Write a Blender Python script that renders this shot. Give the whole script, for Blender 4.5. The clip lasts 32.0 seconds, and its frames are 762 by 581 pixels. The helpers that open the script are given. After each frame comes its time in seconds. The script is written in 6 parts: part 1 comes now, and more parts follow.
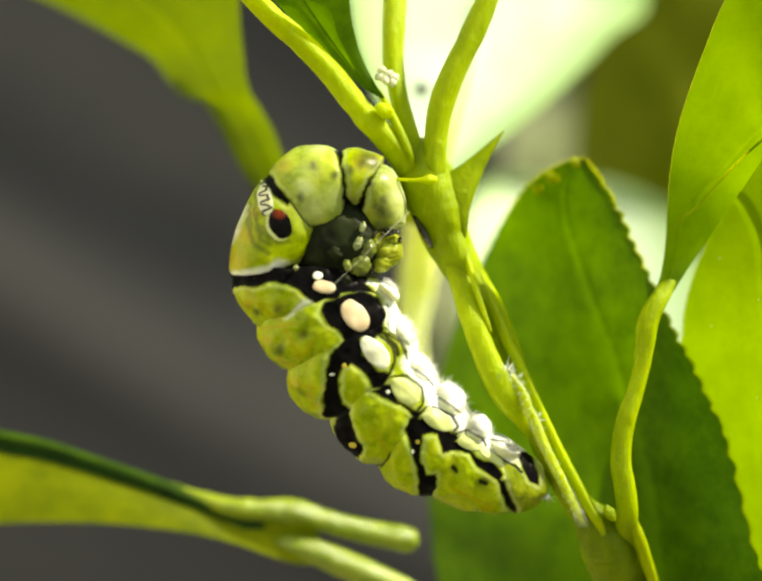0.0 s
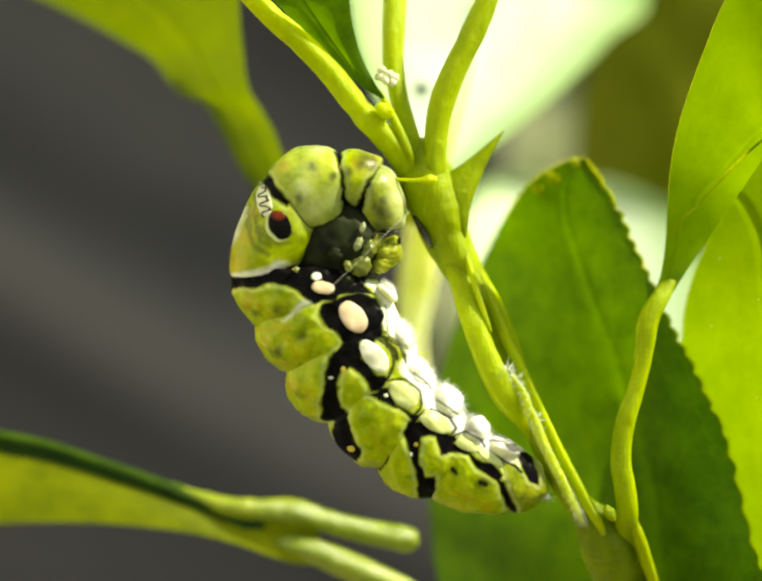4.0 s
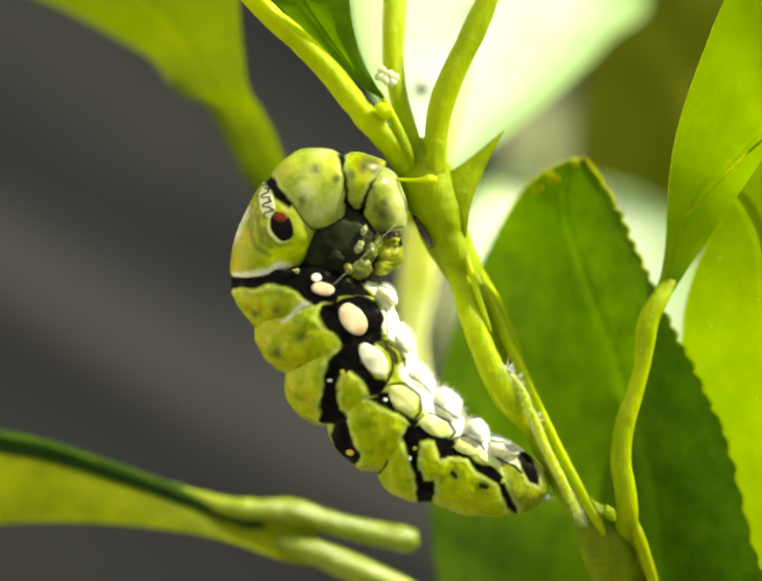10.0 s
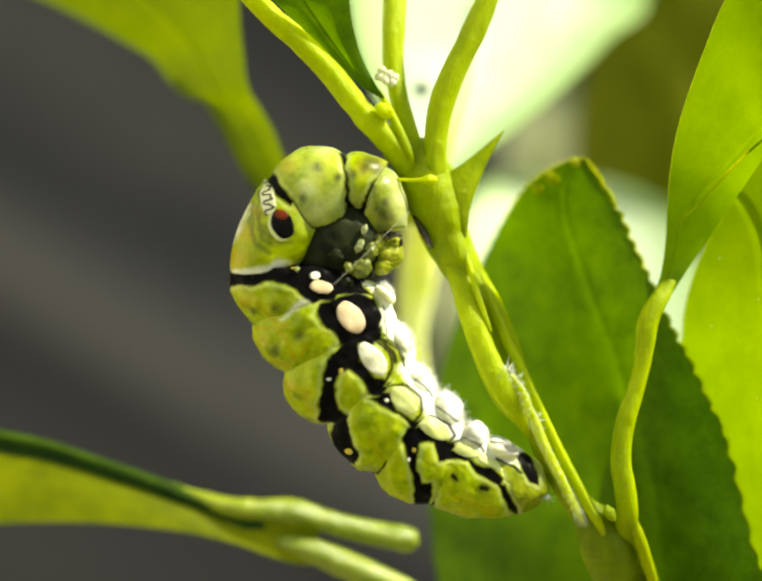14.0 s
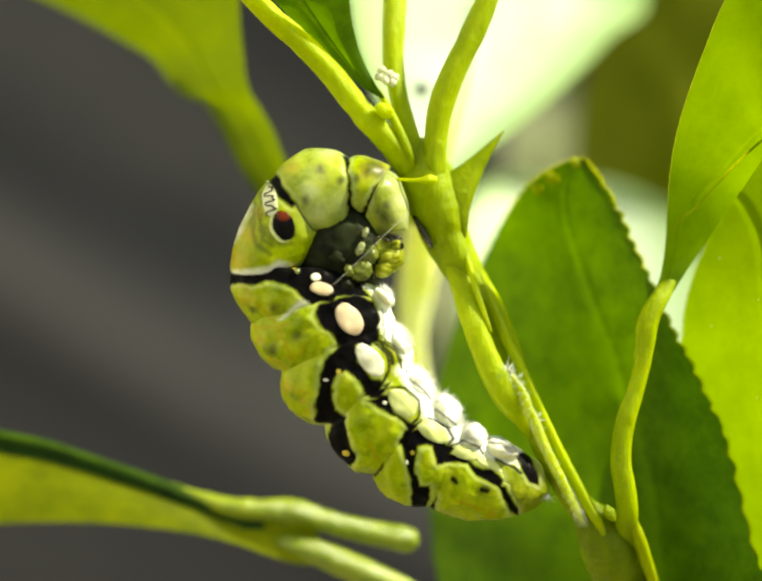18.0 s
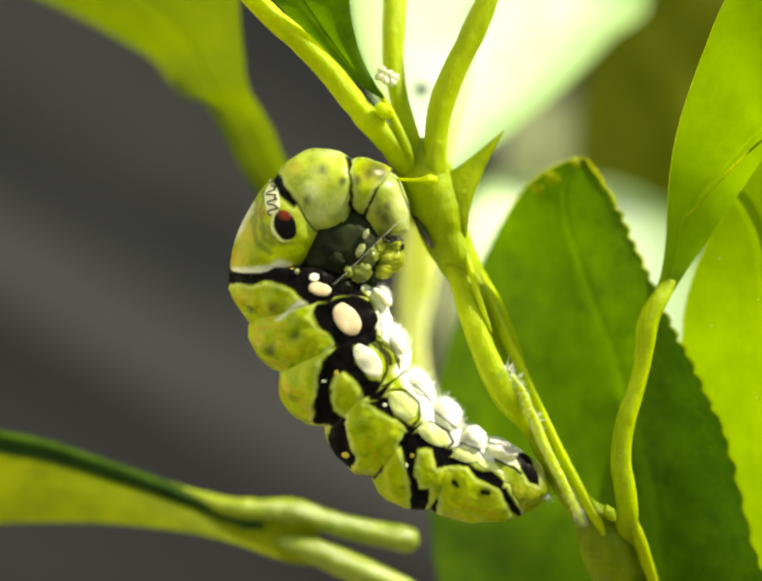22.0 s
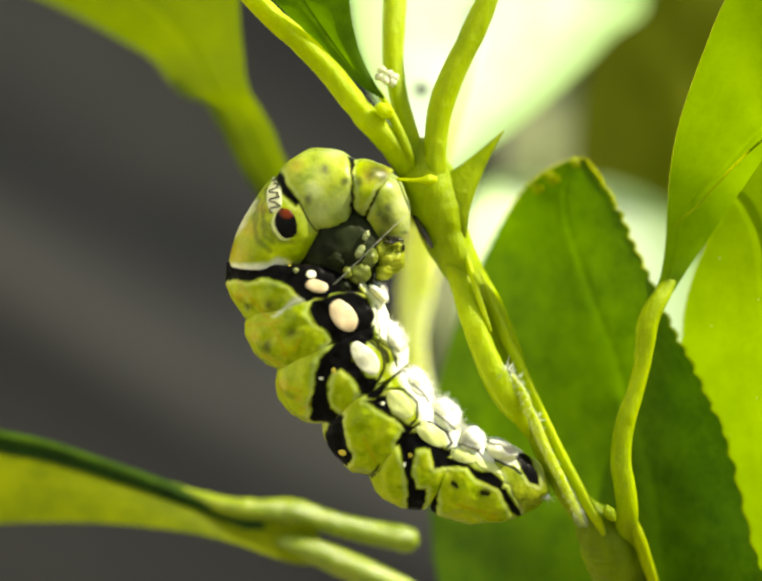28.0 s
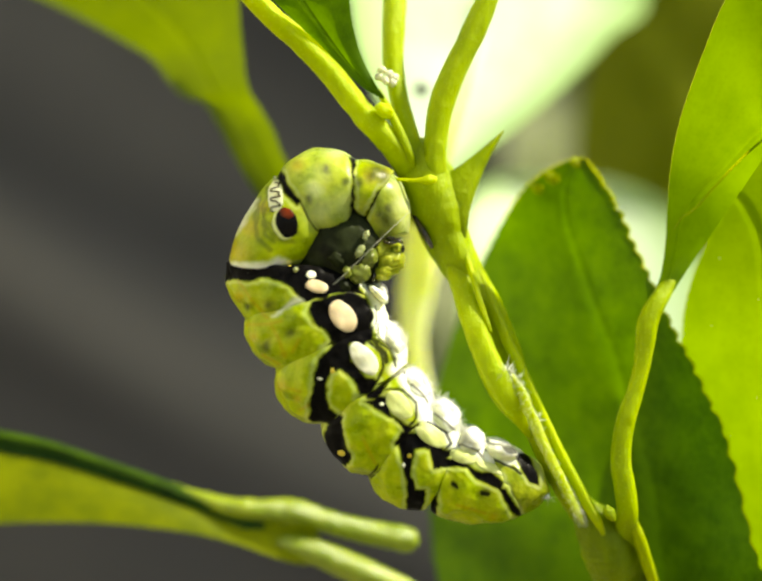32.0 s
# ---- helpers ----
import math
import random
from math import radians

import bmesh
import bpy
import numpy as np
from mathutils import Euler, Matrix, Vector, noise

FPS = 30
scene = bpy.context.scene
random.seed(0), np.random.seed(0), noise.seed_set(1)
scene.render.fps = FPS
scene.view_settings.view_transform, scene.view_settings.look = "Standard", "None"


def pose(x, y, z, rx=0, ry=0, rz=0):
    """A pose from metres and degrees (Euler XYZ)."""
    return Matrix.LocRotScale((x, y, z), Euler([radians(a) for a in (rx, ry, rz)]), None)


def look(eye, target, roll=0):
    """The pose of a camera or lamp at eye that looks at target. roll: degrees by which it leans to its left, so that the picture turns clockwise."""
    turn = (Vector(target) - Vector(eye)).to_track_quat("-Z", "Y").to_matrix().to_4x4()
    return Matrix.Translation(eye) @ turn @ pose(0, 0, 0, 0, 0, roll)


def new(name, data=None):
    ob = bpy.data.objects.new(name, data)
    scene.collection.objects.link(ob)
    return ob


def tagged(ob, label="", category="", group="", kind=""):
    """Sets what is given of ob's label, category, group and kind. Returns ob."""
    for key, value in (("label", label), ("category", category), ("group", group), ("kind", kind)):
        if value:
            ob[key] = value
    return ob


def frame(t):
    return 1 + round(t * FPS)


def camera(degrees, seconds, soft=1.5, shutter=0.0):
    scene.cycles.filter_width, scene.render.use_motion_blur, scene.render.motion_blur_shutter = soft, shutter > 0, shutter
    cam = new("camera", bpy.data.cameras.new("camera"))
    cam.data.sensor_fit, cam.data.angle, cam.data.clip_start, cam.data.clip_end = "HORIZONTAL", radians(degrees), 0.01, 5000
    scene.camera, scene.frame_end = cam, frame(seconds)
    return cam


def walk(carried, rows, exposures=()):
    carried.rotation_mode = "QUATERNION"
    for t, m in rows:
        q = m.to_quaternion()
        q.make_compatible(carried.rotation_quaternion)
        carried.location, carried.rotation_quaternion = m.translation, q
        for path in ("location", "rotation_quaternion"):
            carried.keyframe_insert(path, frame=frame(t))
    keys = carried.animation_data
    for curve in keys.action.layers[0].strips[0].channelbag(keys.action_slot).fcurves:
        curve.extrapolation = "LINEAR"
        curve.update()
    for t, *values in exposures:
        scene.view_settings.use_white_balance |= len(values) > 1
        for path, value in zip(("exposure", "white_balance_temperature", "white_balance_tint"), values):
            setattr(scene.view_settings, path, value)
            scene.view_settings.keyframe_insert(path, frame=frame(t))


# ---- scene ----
from mathutils.bvhtree import BVHTree

# The plan is drawn in millimetres round a point 0.45 m over the ground:
# x across, y away from the lens, z up.
MM = 0.001
HEIGHT = 0.45

# ---- camera ----
cam = camera(24.0, 32.0, 2.5)
cam.data.dof.use_dof = True
cam.data.dof.focus_distance = 0.1535
cam.data.dof.aperture_fstop = 9.0
walk(cam, [(0.0, pose(0, -0.15525, HEIGHT, 90, 0, 0)), (32.0, pose(0, -0.15525, HEIGHT, 90, 0, 0))],
     [(0.0, 0.55, 7800, 0), (32.0, 0.55, 7800, 0)])

# ---- world and sun ----
SUN_FROM = Vector((0.66, -0.12, 0.74)).normalized()
world = bpy.data.worlds.new("sky")
scene.world = world
world.use_nodes = True
wn = world.node_tree.nodes
sky = wn.new("ShaderNodeTexSky")
sky.sky_type = "NISHITA"
sky.sun_disc = False
sky.sun_elevation = math.asin(SUN_FROM.z)
sky.sun_rotation = math.atan2(SUN_FROM.x, SUN_FROM.y)
world.node_tree.links.new(sky.outputs[0], wn["Background"].inputs[0])
wn["Background"].inputs[1].default_value = 0.11
sun = new("sun", bpy.data.lights.new("sun", "SUN"))
sun.data.energy = 5.0
sun.data.angle = radians(0.55)
sun.data.color = (1.0, 0.97, 0.92)
sun.matrix_world = look(SUN_FROM * 3, (0, 0, 0))


# ---- materials ----
class Mat:
    """A node material with short ways to its nodes."""

    def __init__(self, name):
        self.m = bpy.data.materials.new(name)
        self.m.use_nodes = True
        self.t = self.m.node_tree
        self.bsdf = self.t.nodes["Principled BSDF"]
        self.out = self.t.nodes["Material Output"]

    def node(self, kind, **sets):
        n = self.t.nodes.new(kind)
        for key, value in sets.items():
            n.inputs[key].default_value = value
        return n

    def link(self, a, b):
        self.t.links.new(a, b)

    def coord(self, which="Object", scale=(1, 1, 1), turn=(0, 0, 0)):
        c = self.t.nodes.new("ShaderNodeTexCoord")
        mp = self.t.nodes.new("ShaderNodeMapping")
        mp.inputs["Scale"].default_value = scale
        mp.inputs["Rotation"].default_value = turn
        self.link(c.outputs[which], mp.inputs[0])
        return mp.outputs[0]

    def noise(self, vec, scale, detail=4, rough=0.6):
        n = self.node("ShaderNodeTexNoise", Scale=scale, Detail=detail, Roughness=rough)
        self.link(vec, n.inputs["Vector"])
        return n.outputs["Fac"]

    def ramp(self, fac, *stops):
        r = self.t.nodes.new("ShaderNodeValToRGB")
        el = r.color_ramp.elements
        while len(el) < len(stops):
            el.new(0.5)
        for e, (p, c) in zip(el, stops):
            e.position = p
            e.color = (*c, 1) if len(c) == 3 else c
        self.link(fac, r.inputs[0])
        return r.outputs[0]

    def mix(self, fac, a, b, how="MIX"):
        n = self.t.nodes.new("ShaderNodeMix")
        n.data_type = "RGBA"
        n.blend_type = how
        for sock, v in ((n.inputs[0], fac), (n.inputs[6], a), (n.inputs[7], b)):
            if isinstance(v, (int, float)):
                sock.default_value = v
            elif isinstance(v, tuple):
                sock.default_value = (*v, 1)
            else:
                self.link(v, sock)
        return n.outputs[2]

    def math(self, op, a, b=0.0):
        n = self.t.nodes.new("ShaderNodeMath")
        n.operation = op
        for i, v in enumerate((a, b)):
            if isinstance(v, (int, float)):
                n.inputs[i].default_value = v
            else:
                self.link(v, n.inputs[i])
        return n.outputs[0]

    def attr(self, name):
        n = self.t.nodes.new("ShaderNodeAttribute")
        n.attribute_name = name
        return n

    def bump(self, height, strength, dist):
        b = self.node("ShaderNodeBump", Strength=strength, Distance=dist)
        self.link(height, b.inputs["Height"])
        self.link(b.outputs[0], self.bsdf.inputs["Normal"])
        return b.outputs[0]

    def base(self, colour):
        if isinstance(colour, tuple):
            self.bsdf.inputs["Base Color"].default_value = (*colour, 1)
        else:
            self.link(colour, self.bsdf.inputs["Base Color"])

    def set(self, **kw):
        for key, value in kw.items():
            self.bsdf.inputs[key.replace("_", " ")].default_value = value


def soft(m, weight, scale, radius=(1.0, 0.8, 0.25)):
    m.set(Subsurface_Weight=weight, Subsurface_Scale=scale, Subsurface_Radius=radius)


def leaf_material(name, dark, light, glow, through_share, vein, rough=0.5, side_veins=26.0, grain=1.0, margin=None, rib=1.0):
    """Leaf skin on the blade's own grid: across (0..1, midrib at 0.5) and along."""
    m = Mat(name)
    uv = m.t.nodes.new("ShaderNodeUVMap")
    sep = m.t.nodes.new("ShaderNodeSeparateXYZ")
    m.link(uv.outputs[0], sep.inputs[0])
    across = m.math("ABSOLUTE", m.math("SUBTRACT", sep.outputs[0], 0.5))
    ob = m.coord("Object")
    wob = m.noise(ob, 260.0, 3)
    # side veins leave the midrib at a slant
    wave = m.math("ADD", m.math("MULTIPLY", m.math("SUBTRACT", sep.outputs[1], m.math("MULTIPLY", across, 0.55)), side_veins), m.math("MULTIPLY", wob, 0.9))
    tri = m.math("ABSOLUTE", m.math("SUBTRACT", m.math("FRACT", wave), 0.5))
    veins = m.ramp(tri, (0.0, (1, 1, 1)), (0.10, (0, 0, 0)))
    mid = m.ramp(across, (0.006, (1, 1, 1)), (0.026, (0, 0, 0)))
    blotch = m.noise(ob, 90.0, 5, 0.65)
    cells = m.node("ShaderNodeTexVoronoi", Scale=1500.0)
    m.link(ob, cells.inputs["Vector"])
    col = m.mix(m.ramp(blotch, (0.3, (0, 0, 0)), (0.72, (1, 1, 1))), dark, light)
    fleck = m.ramp(m.noise(ob, 380.0, 6, 0.72), (0.36, (0.42, 0.52, 0.35)), (0.60, (1.08, 1.06, 1.0)))
    col = m.mix(0.85 * grain, col, fleck, "MULTIPLY")
    col = m.mix(m.math("MULTIPLY", veins, 0.22), col, vein)
    col = m.mix(m.math("MULTIPLY", mid, 0.75 * rib), col, vein)
    glands = m.ramp(cells.outputs["Distance"], (0.0, (0.75, 0.75, 0.75)), (0.4, (1, 1, 1)))
    col = m.mix(0.7 * grain, col, glands, "MULTIPLY")
    streak = m.noise(m.coord("UV", (22, 5, 1)), 1.0, 6, 0.75)
    shade = m.ramp(streak, (0.3, (0.70, 0.76, 0.5)), (0.68, (1.0, 1.0, 1.0)))
    col = m.mix(0.8 * grain, col, shade, "MULTIPLY")
    if margin:
        rim = m.ramp(m.math("ADD", across, m.math("MULTIPLY", m.noise(ob, 60.0, 3), 0.12)), (0.30, (0, 0, 0)), (0.54, (1, 1, 1)))
        col = m.mix(rim, col, margin)
    m.base(col)
    m.set(Roughness=rough, Specular_IOR_Level=0.16)
    h = m.math("ADD", m.math("MULTIPLY", cells.outputs["Distance"], 0.4), m.math("ADD", m.math("MULTIPLY", veins, 0.3), m.noise(ob, 700.0, 5)))
    m.bump(h, 0.4, 0.00014)
    tl = m.t.nodes.new("ShaderNodeBsdfTranslucent")
    gcol = m.mix(m.ramp(blotch, (0.3, (0, 0, 0)), (0.75, (1, 1, 1))), tuple(c * 0.8 for c in glow), glow)
    gcol = m.mix(m.math("MULTIPLY", veins, 0.15), gcol, vein)
    gcol = m.mix(m.math("MULTIPLY", mid, 0.8 * rib), gcol, tuple(min(1.0, c * 1.5) for c in glow))
    gcol = m.mix(0.6 * grain, m.mix(0.6 * grain, gcol, glands, "MULTIPLY"), shade, "MULTIPLY")
    gcol = m.mix(0.55 * grain, gcol, fleck, "MULTIPLY")
    if margin:
        gcol = m.mix(rim, gcol, margin)
    m.link(gcol, tl.inputs[0])
    mx = m.t.nodes.new("ShaderNodeMixShader")
    mx.inputs[0].default_value = through_share
    m.link(m.bsdf.outputs[0], mx.inputs[1])
    m.link(tl.outputs[0], mx.inputs[2])
    m.link(mx.outputs[0], m.out.inputs[0])
    return m.m


def stem_material(name, a, b, weight=0.55, scale=0.003, rough=0.42, gloss=0.14):
    m = Mat(name)
    ob = m.coord("Object")
    streak = m.noise(m.coord("Object", (1, 1, 0.25)), 900.0, 4)
    big = m.noise(ob, 140.0, 4)
    col = m.mix(m.ramp(big, (0.3, (0, 0, 0)), (0.7, (1, 1, 1))), a, b)
    col = m.mix(m.math("MULTIPLY", m.ramp(streak, (0.35, (0, 0, 0)), (0.75, (1, 1, 1))), 0.35), col, tuple(min(1, c * 1.35) for c in b))
    m.base(col)
    m.set(Roughness=rough, Specular_IOR_Level=gloss)
    soft(m, weight, scale, (1.0, 0.9, 0.15))
    fine = m.node("ShaderNodeTexVoronoi", Scale=2400.0)
    m.link(ob, fine.inputs["Vector"])
    pale = m.ramp(m.math("ADD", fine.outputs["Distance"], m.math("MULTIPLY", m.noise(ob, 500.0, 4), 0.5)), (0.36, (1, 1, 1)), (0.50, (0, 0, 0)))
    m.base(m.mix(m.math("MULTIPLY", pale, 0.22), col, tuple(min(1, c * 1.5 + 0.06) for c in b)))
    m.bump(m.math("ADD", m.math("MULTIPLY", streak, 1.8), m.math("ADD", m.noise(ob, 1500.0, 5, 0.7), m.math("MULTIPLY", m.noise(ob, 420.0, 3), 1.6))), 0.6, 0.00025)
    return m.m


LEAF_DEEP = leaf_material("deep_green_leaf", (0.040, 0.092, 0.003), (0.078, 0.155, 0.004), (0.205, 0.40, 0.003), 0.46, (0.15, 0.25, 0.015), grain=1.05, rib=0.55)
LEAF_MID = leaf_material("mid_green_leaf", (0.055, 0.125, 0.005), (0.105, 0.205, 0.008), (0.26, 0.48, 0.005), 0.5, (0.22, 0.34, 0.03), grain=0.9, rib=1.0)
LEAF_SHADED = leaf_material("shaded_fold", (0.008, 0.04, 0.002), (0.02, 0.065, 0.003), (0.03, 0.08, 0.002), 0.06, (0.03, 0.08, 0.004))
LEAF_LIME = leaf_material("lime_leaf", (0.105, 0.19, 0.003), (0.155, 0.245, 0.004), (0.49, 0.74, 0.003), 0.62, (0.28, 0.40, 0.02), grain=0.45, rib=0.15)
LEAF_MOSS = leaf_material("moss_leaf", (0.095, 0.15, 0.002), (0.145, 0.205, 0.003), (0.29, 0.385, 0.002), 0.5, (0.28, 0.34, 0.02), grain=0.5, rib=0.6)
LEAF_YELLOW = leaf_material("yellowing_leaf", (0.19, 0.23, 0.003), (0.30, 0.34, 0.005), (0.44, 0.52, 0.003), 0.42, (0.40, 0.45, 0.04), grain=0.7)
LEAF_WAN = leaf_material("greyish_leaf", (0.22, 0.24, 0.13), (0.32, 0.34, 0.20), (0.34, 0.38, 0.20), 0.25, (0.35, 0.38, 0.22), grain=0.6)
# sun glare put into the colour: near-white, greener only towards the edges
LEAF_GLARE = leaf_material("glare_white_leaf", (0.54, 0.67, 0.47), (0.76, 0.84, 0.72), (0.76, 0.87, 0.66), 0.22, (0.74, 0.84, 0.56), 0.3, grain=0.4, margin=(0.38, 0.56, 0.20))
LEAF_OLIVE = leaf_material("olive_leaf", (0.125, 0.15, 0.001), (0.20, 0.225, 0.002), (0.34, 0.38, 0.002), 0.3, (0.20, 0.22, 0.01), grain=0.6)
STEM = stem_material("green_stem", (0.185, 0.265, 0.003), (0.335, 0.43, 0.005), 0.6, 0.0035)
STEM_PALE = stem_material("yellow_stem", (0.26, 0.36, 0.004), (0.42, 0.52, 0.010), 0.6, 0.004)
STEM_SHINY = stem_material("shiny_stem", (0.12, 0.19, 0.003), (0.28, 0.35, 0.010), 0.15, 0.002, 0.22, 0.7)
STEM_DIM = stem_material("dim_stem", (0.10, 0.155, 0.002), (0.20, 0.265, 0.004), 0.5, 0.003)
STEM_OLIVE = stem_material("olive_stem", (0.19, 0.25, 0.002), (0.30, 0.36, 0.004), 0.5, 0.003)
STEM_WAN = stem_material("pale_stem", (0.56, 0.78, 0.20), (0.74, 0.90, 0.40), 1.0, 0.012)


def skin_material():
    """Caterpillar skin: its pigments lie on the mesh (red: black, green: cream and painted sheen, blue: dusky and
    painted shade).
    """
    m = Mat("caterpillar_skin")
    ob = m.coord("Object")
    pig = m.t.nodes.new("ShaderNodeSeparateColor")
    mott = m.noise(ob, 420.0, 5, 0.65)
    fine = m.noise(ob, 2600.0, 4, 0.6)
    at = m.attr("pigment")
    m.link(at.outputs["Color"], pig.inputs[0])
    green = m.ramp(mott, (0.30, (0.21, 0.30, 0.003)), (0.43, (0.33, 0.43, 0.004)), (0.57, (0.41, 0.50, 0.006)), (0.72, (0.50, 0.57, 0.025)))
    pores = m.node("ShaderNodeTexVoronoi", Scale=950.0)
    m.link(ob, pores.inputs["Vector"])
    crease = m.t.nodes.new("ShaderNodeTexVoronoi")
    crease.feature = "DISTANCE_TO_EDGE"
    crease.inputs["Scale"].default_value = 330.0
    m.link(ob, crease.inputs["Vector"])
    vein = m.ramp(crease.outputs["Distance"], (0.0, (1, 1, 1)), (0.07, (0, 0, 0)))
    green = m.mix(m.math("MULTIPLY", vein, m.math("MULTIPLY", mott, 0.35)), green, (0.58, 0.56, 0.02))
    green = m.mix(m.math("MULTIPLY", m.ramp(pores.outputs["Distance"], (0.05, (1, 1, 1)), (0.3, (0, 0, 0))), 0.25), green, (0.62, 0.66, 0.06))
    cloud = m.noise(ob, 210.0, 3, 0.5)
    green = m.mix(m.ramp(cloud, (0.52, (0, 0, 0)), (0.70, (0.5, 0.5, 0.5))), green, (0.56, 0.59, 0.03))
    green = m.mix(m.ramp(cloud, (0.30, (0.5, 0.5, 0.5)), (0.44, (0, 0, 0))), green, (0.22, 0.31, 0.004))
    green = m.mix(m.math("MULTIPLY", at.outputs["Alpha"], 1.0), green, (0.42, 0.37, 0.004))
    green = m.mix(pig.outputs[2], green, (0.055, 0.064, 0.006))
    stipple = m.ramp(m.noise(ob, 1500.0, 5, 0.7), (0.36, (0.62, 0.66, 0.4)), (0.58, (1.08, 1.06, 1.0)))
    green = m.mix(0.4, green, stipple, "MULTIPLY")
    cream = m.ramp(mott, (0.3, (0.84, 0.87, 0.58)), (0.6, (0.96, 0.96, 0.86)))
    col = m.mix(pig.outputs[1], green, cream)
    black = m.ramp(fine, (0.3, (0.002, 0.002, 0.002)), (0.8, (0.008, 0.007, 0.006)))
    col = m.mix(pig.outputs[0], col, black)
    m.base(col)
    rough = m.ramp(mott, (0.3, (0.24,) * 3), (0.7, (0.40,) * 3))
    m.link(rough, m.bsdf.inputs["Roughness"])
    m.link(m.ramp(pig.outputs[0], (0.0, (0.22,) * 3), (1.0, (0.03,) * 3)), m.bsdf.inputs["Specular IOR Level"])
    soft(m, 0.28, 0.0016, (1.0, 0.9, 0.3))
    h = m.math("ADD", m.math("MULTIPLY", fine, 0.5), m.math("ADD", mott, m.math("MULTIPLY", pores.outputs["Distance"], -0.25)))
    h = m.math("MULTIPLY", h, m.math("SUBTRACT", 1.0, m.math("MULTIPLY", pig.outputs[0], 0.8)))
    m.bump(h, 0.32, 0.0002)
    return m.m


def plain(name, a, b, scale=800.0, rough=0.5, bump=0.3, sss=0.0, gloss=0.4):
    m = Mat(name)
    ob = m.coord("Object")
    n = m.noise(ob, scale, 5)
    m.base(m.mix(m.ramp(n, (0.3, (0, 0, 0)), (0.7, (1, 1, 1))), a, b))
    m.set(Roughness=rough, Specular_IOR_Level=gloss)
    if sss:
        soft(m, sss, 0.0012)
    m.bump(m.noise(ob, scale * 3, 4), bump, 0.0001)
    return m.m


SKIN = skin_material()
PEACH = plain("peach_spot", (0.66, 0.49, 0.27), (0.80, 0.64, 0.39), 700.0, 0.45, 0.3, 0.2)
CREAM = plain("cream_spot", (0.82, 0.82, 0.52), (0.90, 0.89, 0.68), 700.0, 0.45, 0.3, 0.2)
BUFF = plain("buff_band", (0.70, 0.72, 0.36), (0.86, 0.86, 0.58), 700.0, 0.45, 0.3, 0.2)
LIMEY = plain("pale_lime_spot", (0.60, 0.66, 0.19), (0.74, 0.78, 0.32), 700.0, 0.45, 0.3, 0.2)
WHITE = plain("white_fuzz", (0.82, 0.84, 0.66), (0.94, 0.94, 0.86), 900.0, 0.6, 0.5, 0.3)
EYE_BLACK = plain("eye_black", (0.002, 0.002, 0.002), (0.006, 0.005, 0.004), 900.0, 0.25, 0.1, 0.0, 0.1)
EYE_RED = plain("eye_red", (0.03, 0.004, 0.001), (0.24, 0.035, 0.003), 1600.0, 0.35, 0.1, 0.0, 0.2)
YELLOW = plain("yellow_dot", (0.55, 0.42, 0.03), (0.68, 0.55, 0.06), 900.0, 0.4)
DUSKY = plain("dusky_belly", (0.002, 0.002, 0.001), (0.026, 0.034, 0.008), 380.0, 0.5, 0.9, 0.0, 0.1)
UMBER = plain("umber_line", (0.02, 0.018, 0.004), (0.10, 0.09, 0.02), 900.0, 0.5)
WAXY = plain("waxy_bud", (0.70, 0.74, 0.36), (0.88, 0.88, 0.66), 900.0, 0.4, 0.4, 0.3)
SCAR = plain("brown_scar", (0.010, 0.008, 0.003), (0.05, 0.04, 0.012), 900.0, 0.15, 0.4, 0.0, 0.6)

def down():
    """Fine white hair that lets light through."""
    m = Mat("white_hair")
    m.base((0.95, 0.95, 0.88))
    m.set(Roughness=0.4)
    tl = m.t.nodes.new("ShaderNodeBsdfTranslucent")
    tl.inputs[0].default_value = (0.98, 0.98, 0.90, 1)
    mx = m.t.nodes.new("ShaderNodeMixShader")
    mx.inputs[0].default_value = 0.5
    m.link(m.bsdf.outputs[0], mx.inputs[1])
    m.link(tl.outputs[0], mx.inputs[2])
    m.link(mx.outputs[0], m.out.inputs[0])
    return m.m


DOWN = down()
SILK = plain("silk", (0.36, 0.37, 0.26), (0.52, 0.52, 0.42), 900.0, 0.3)


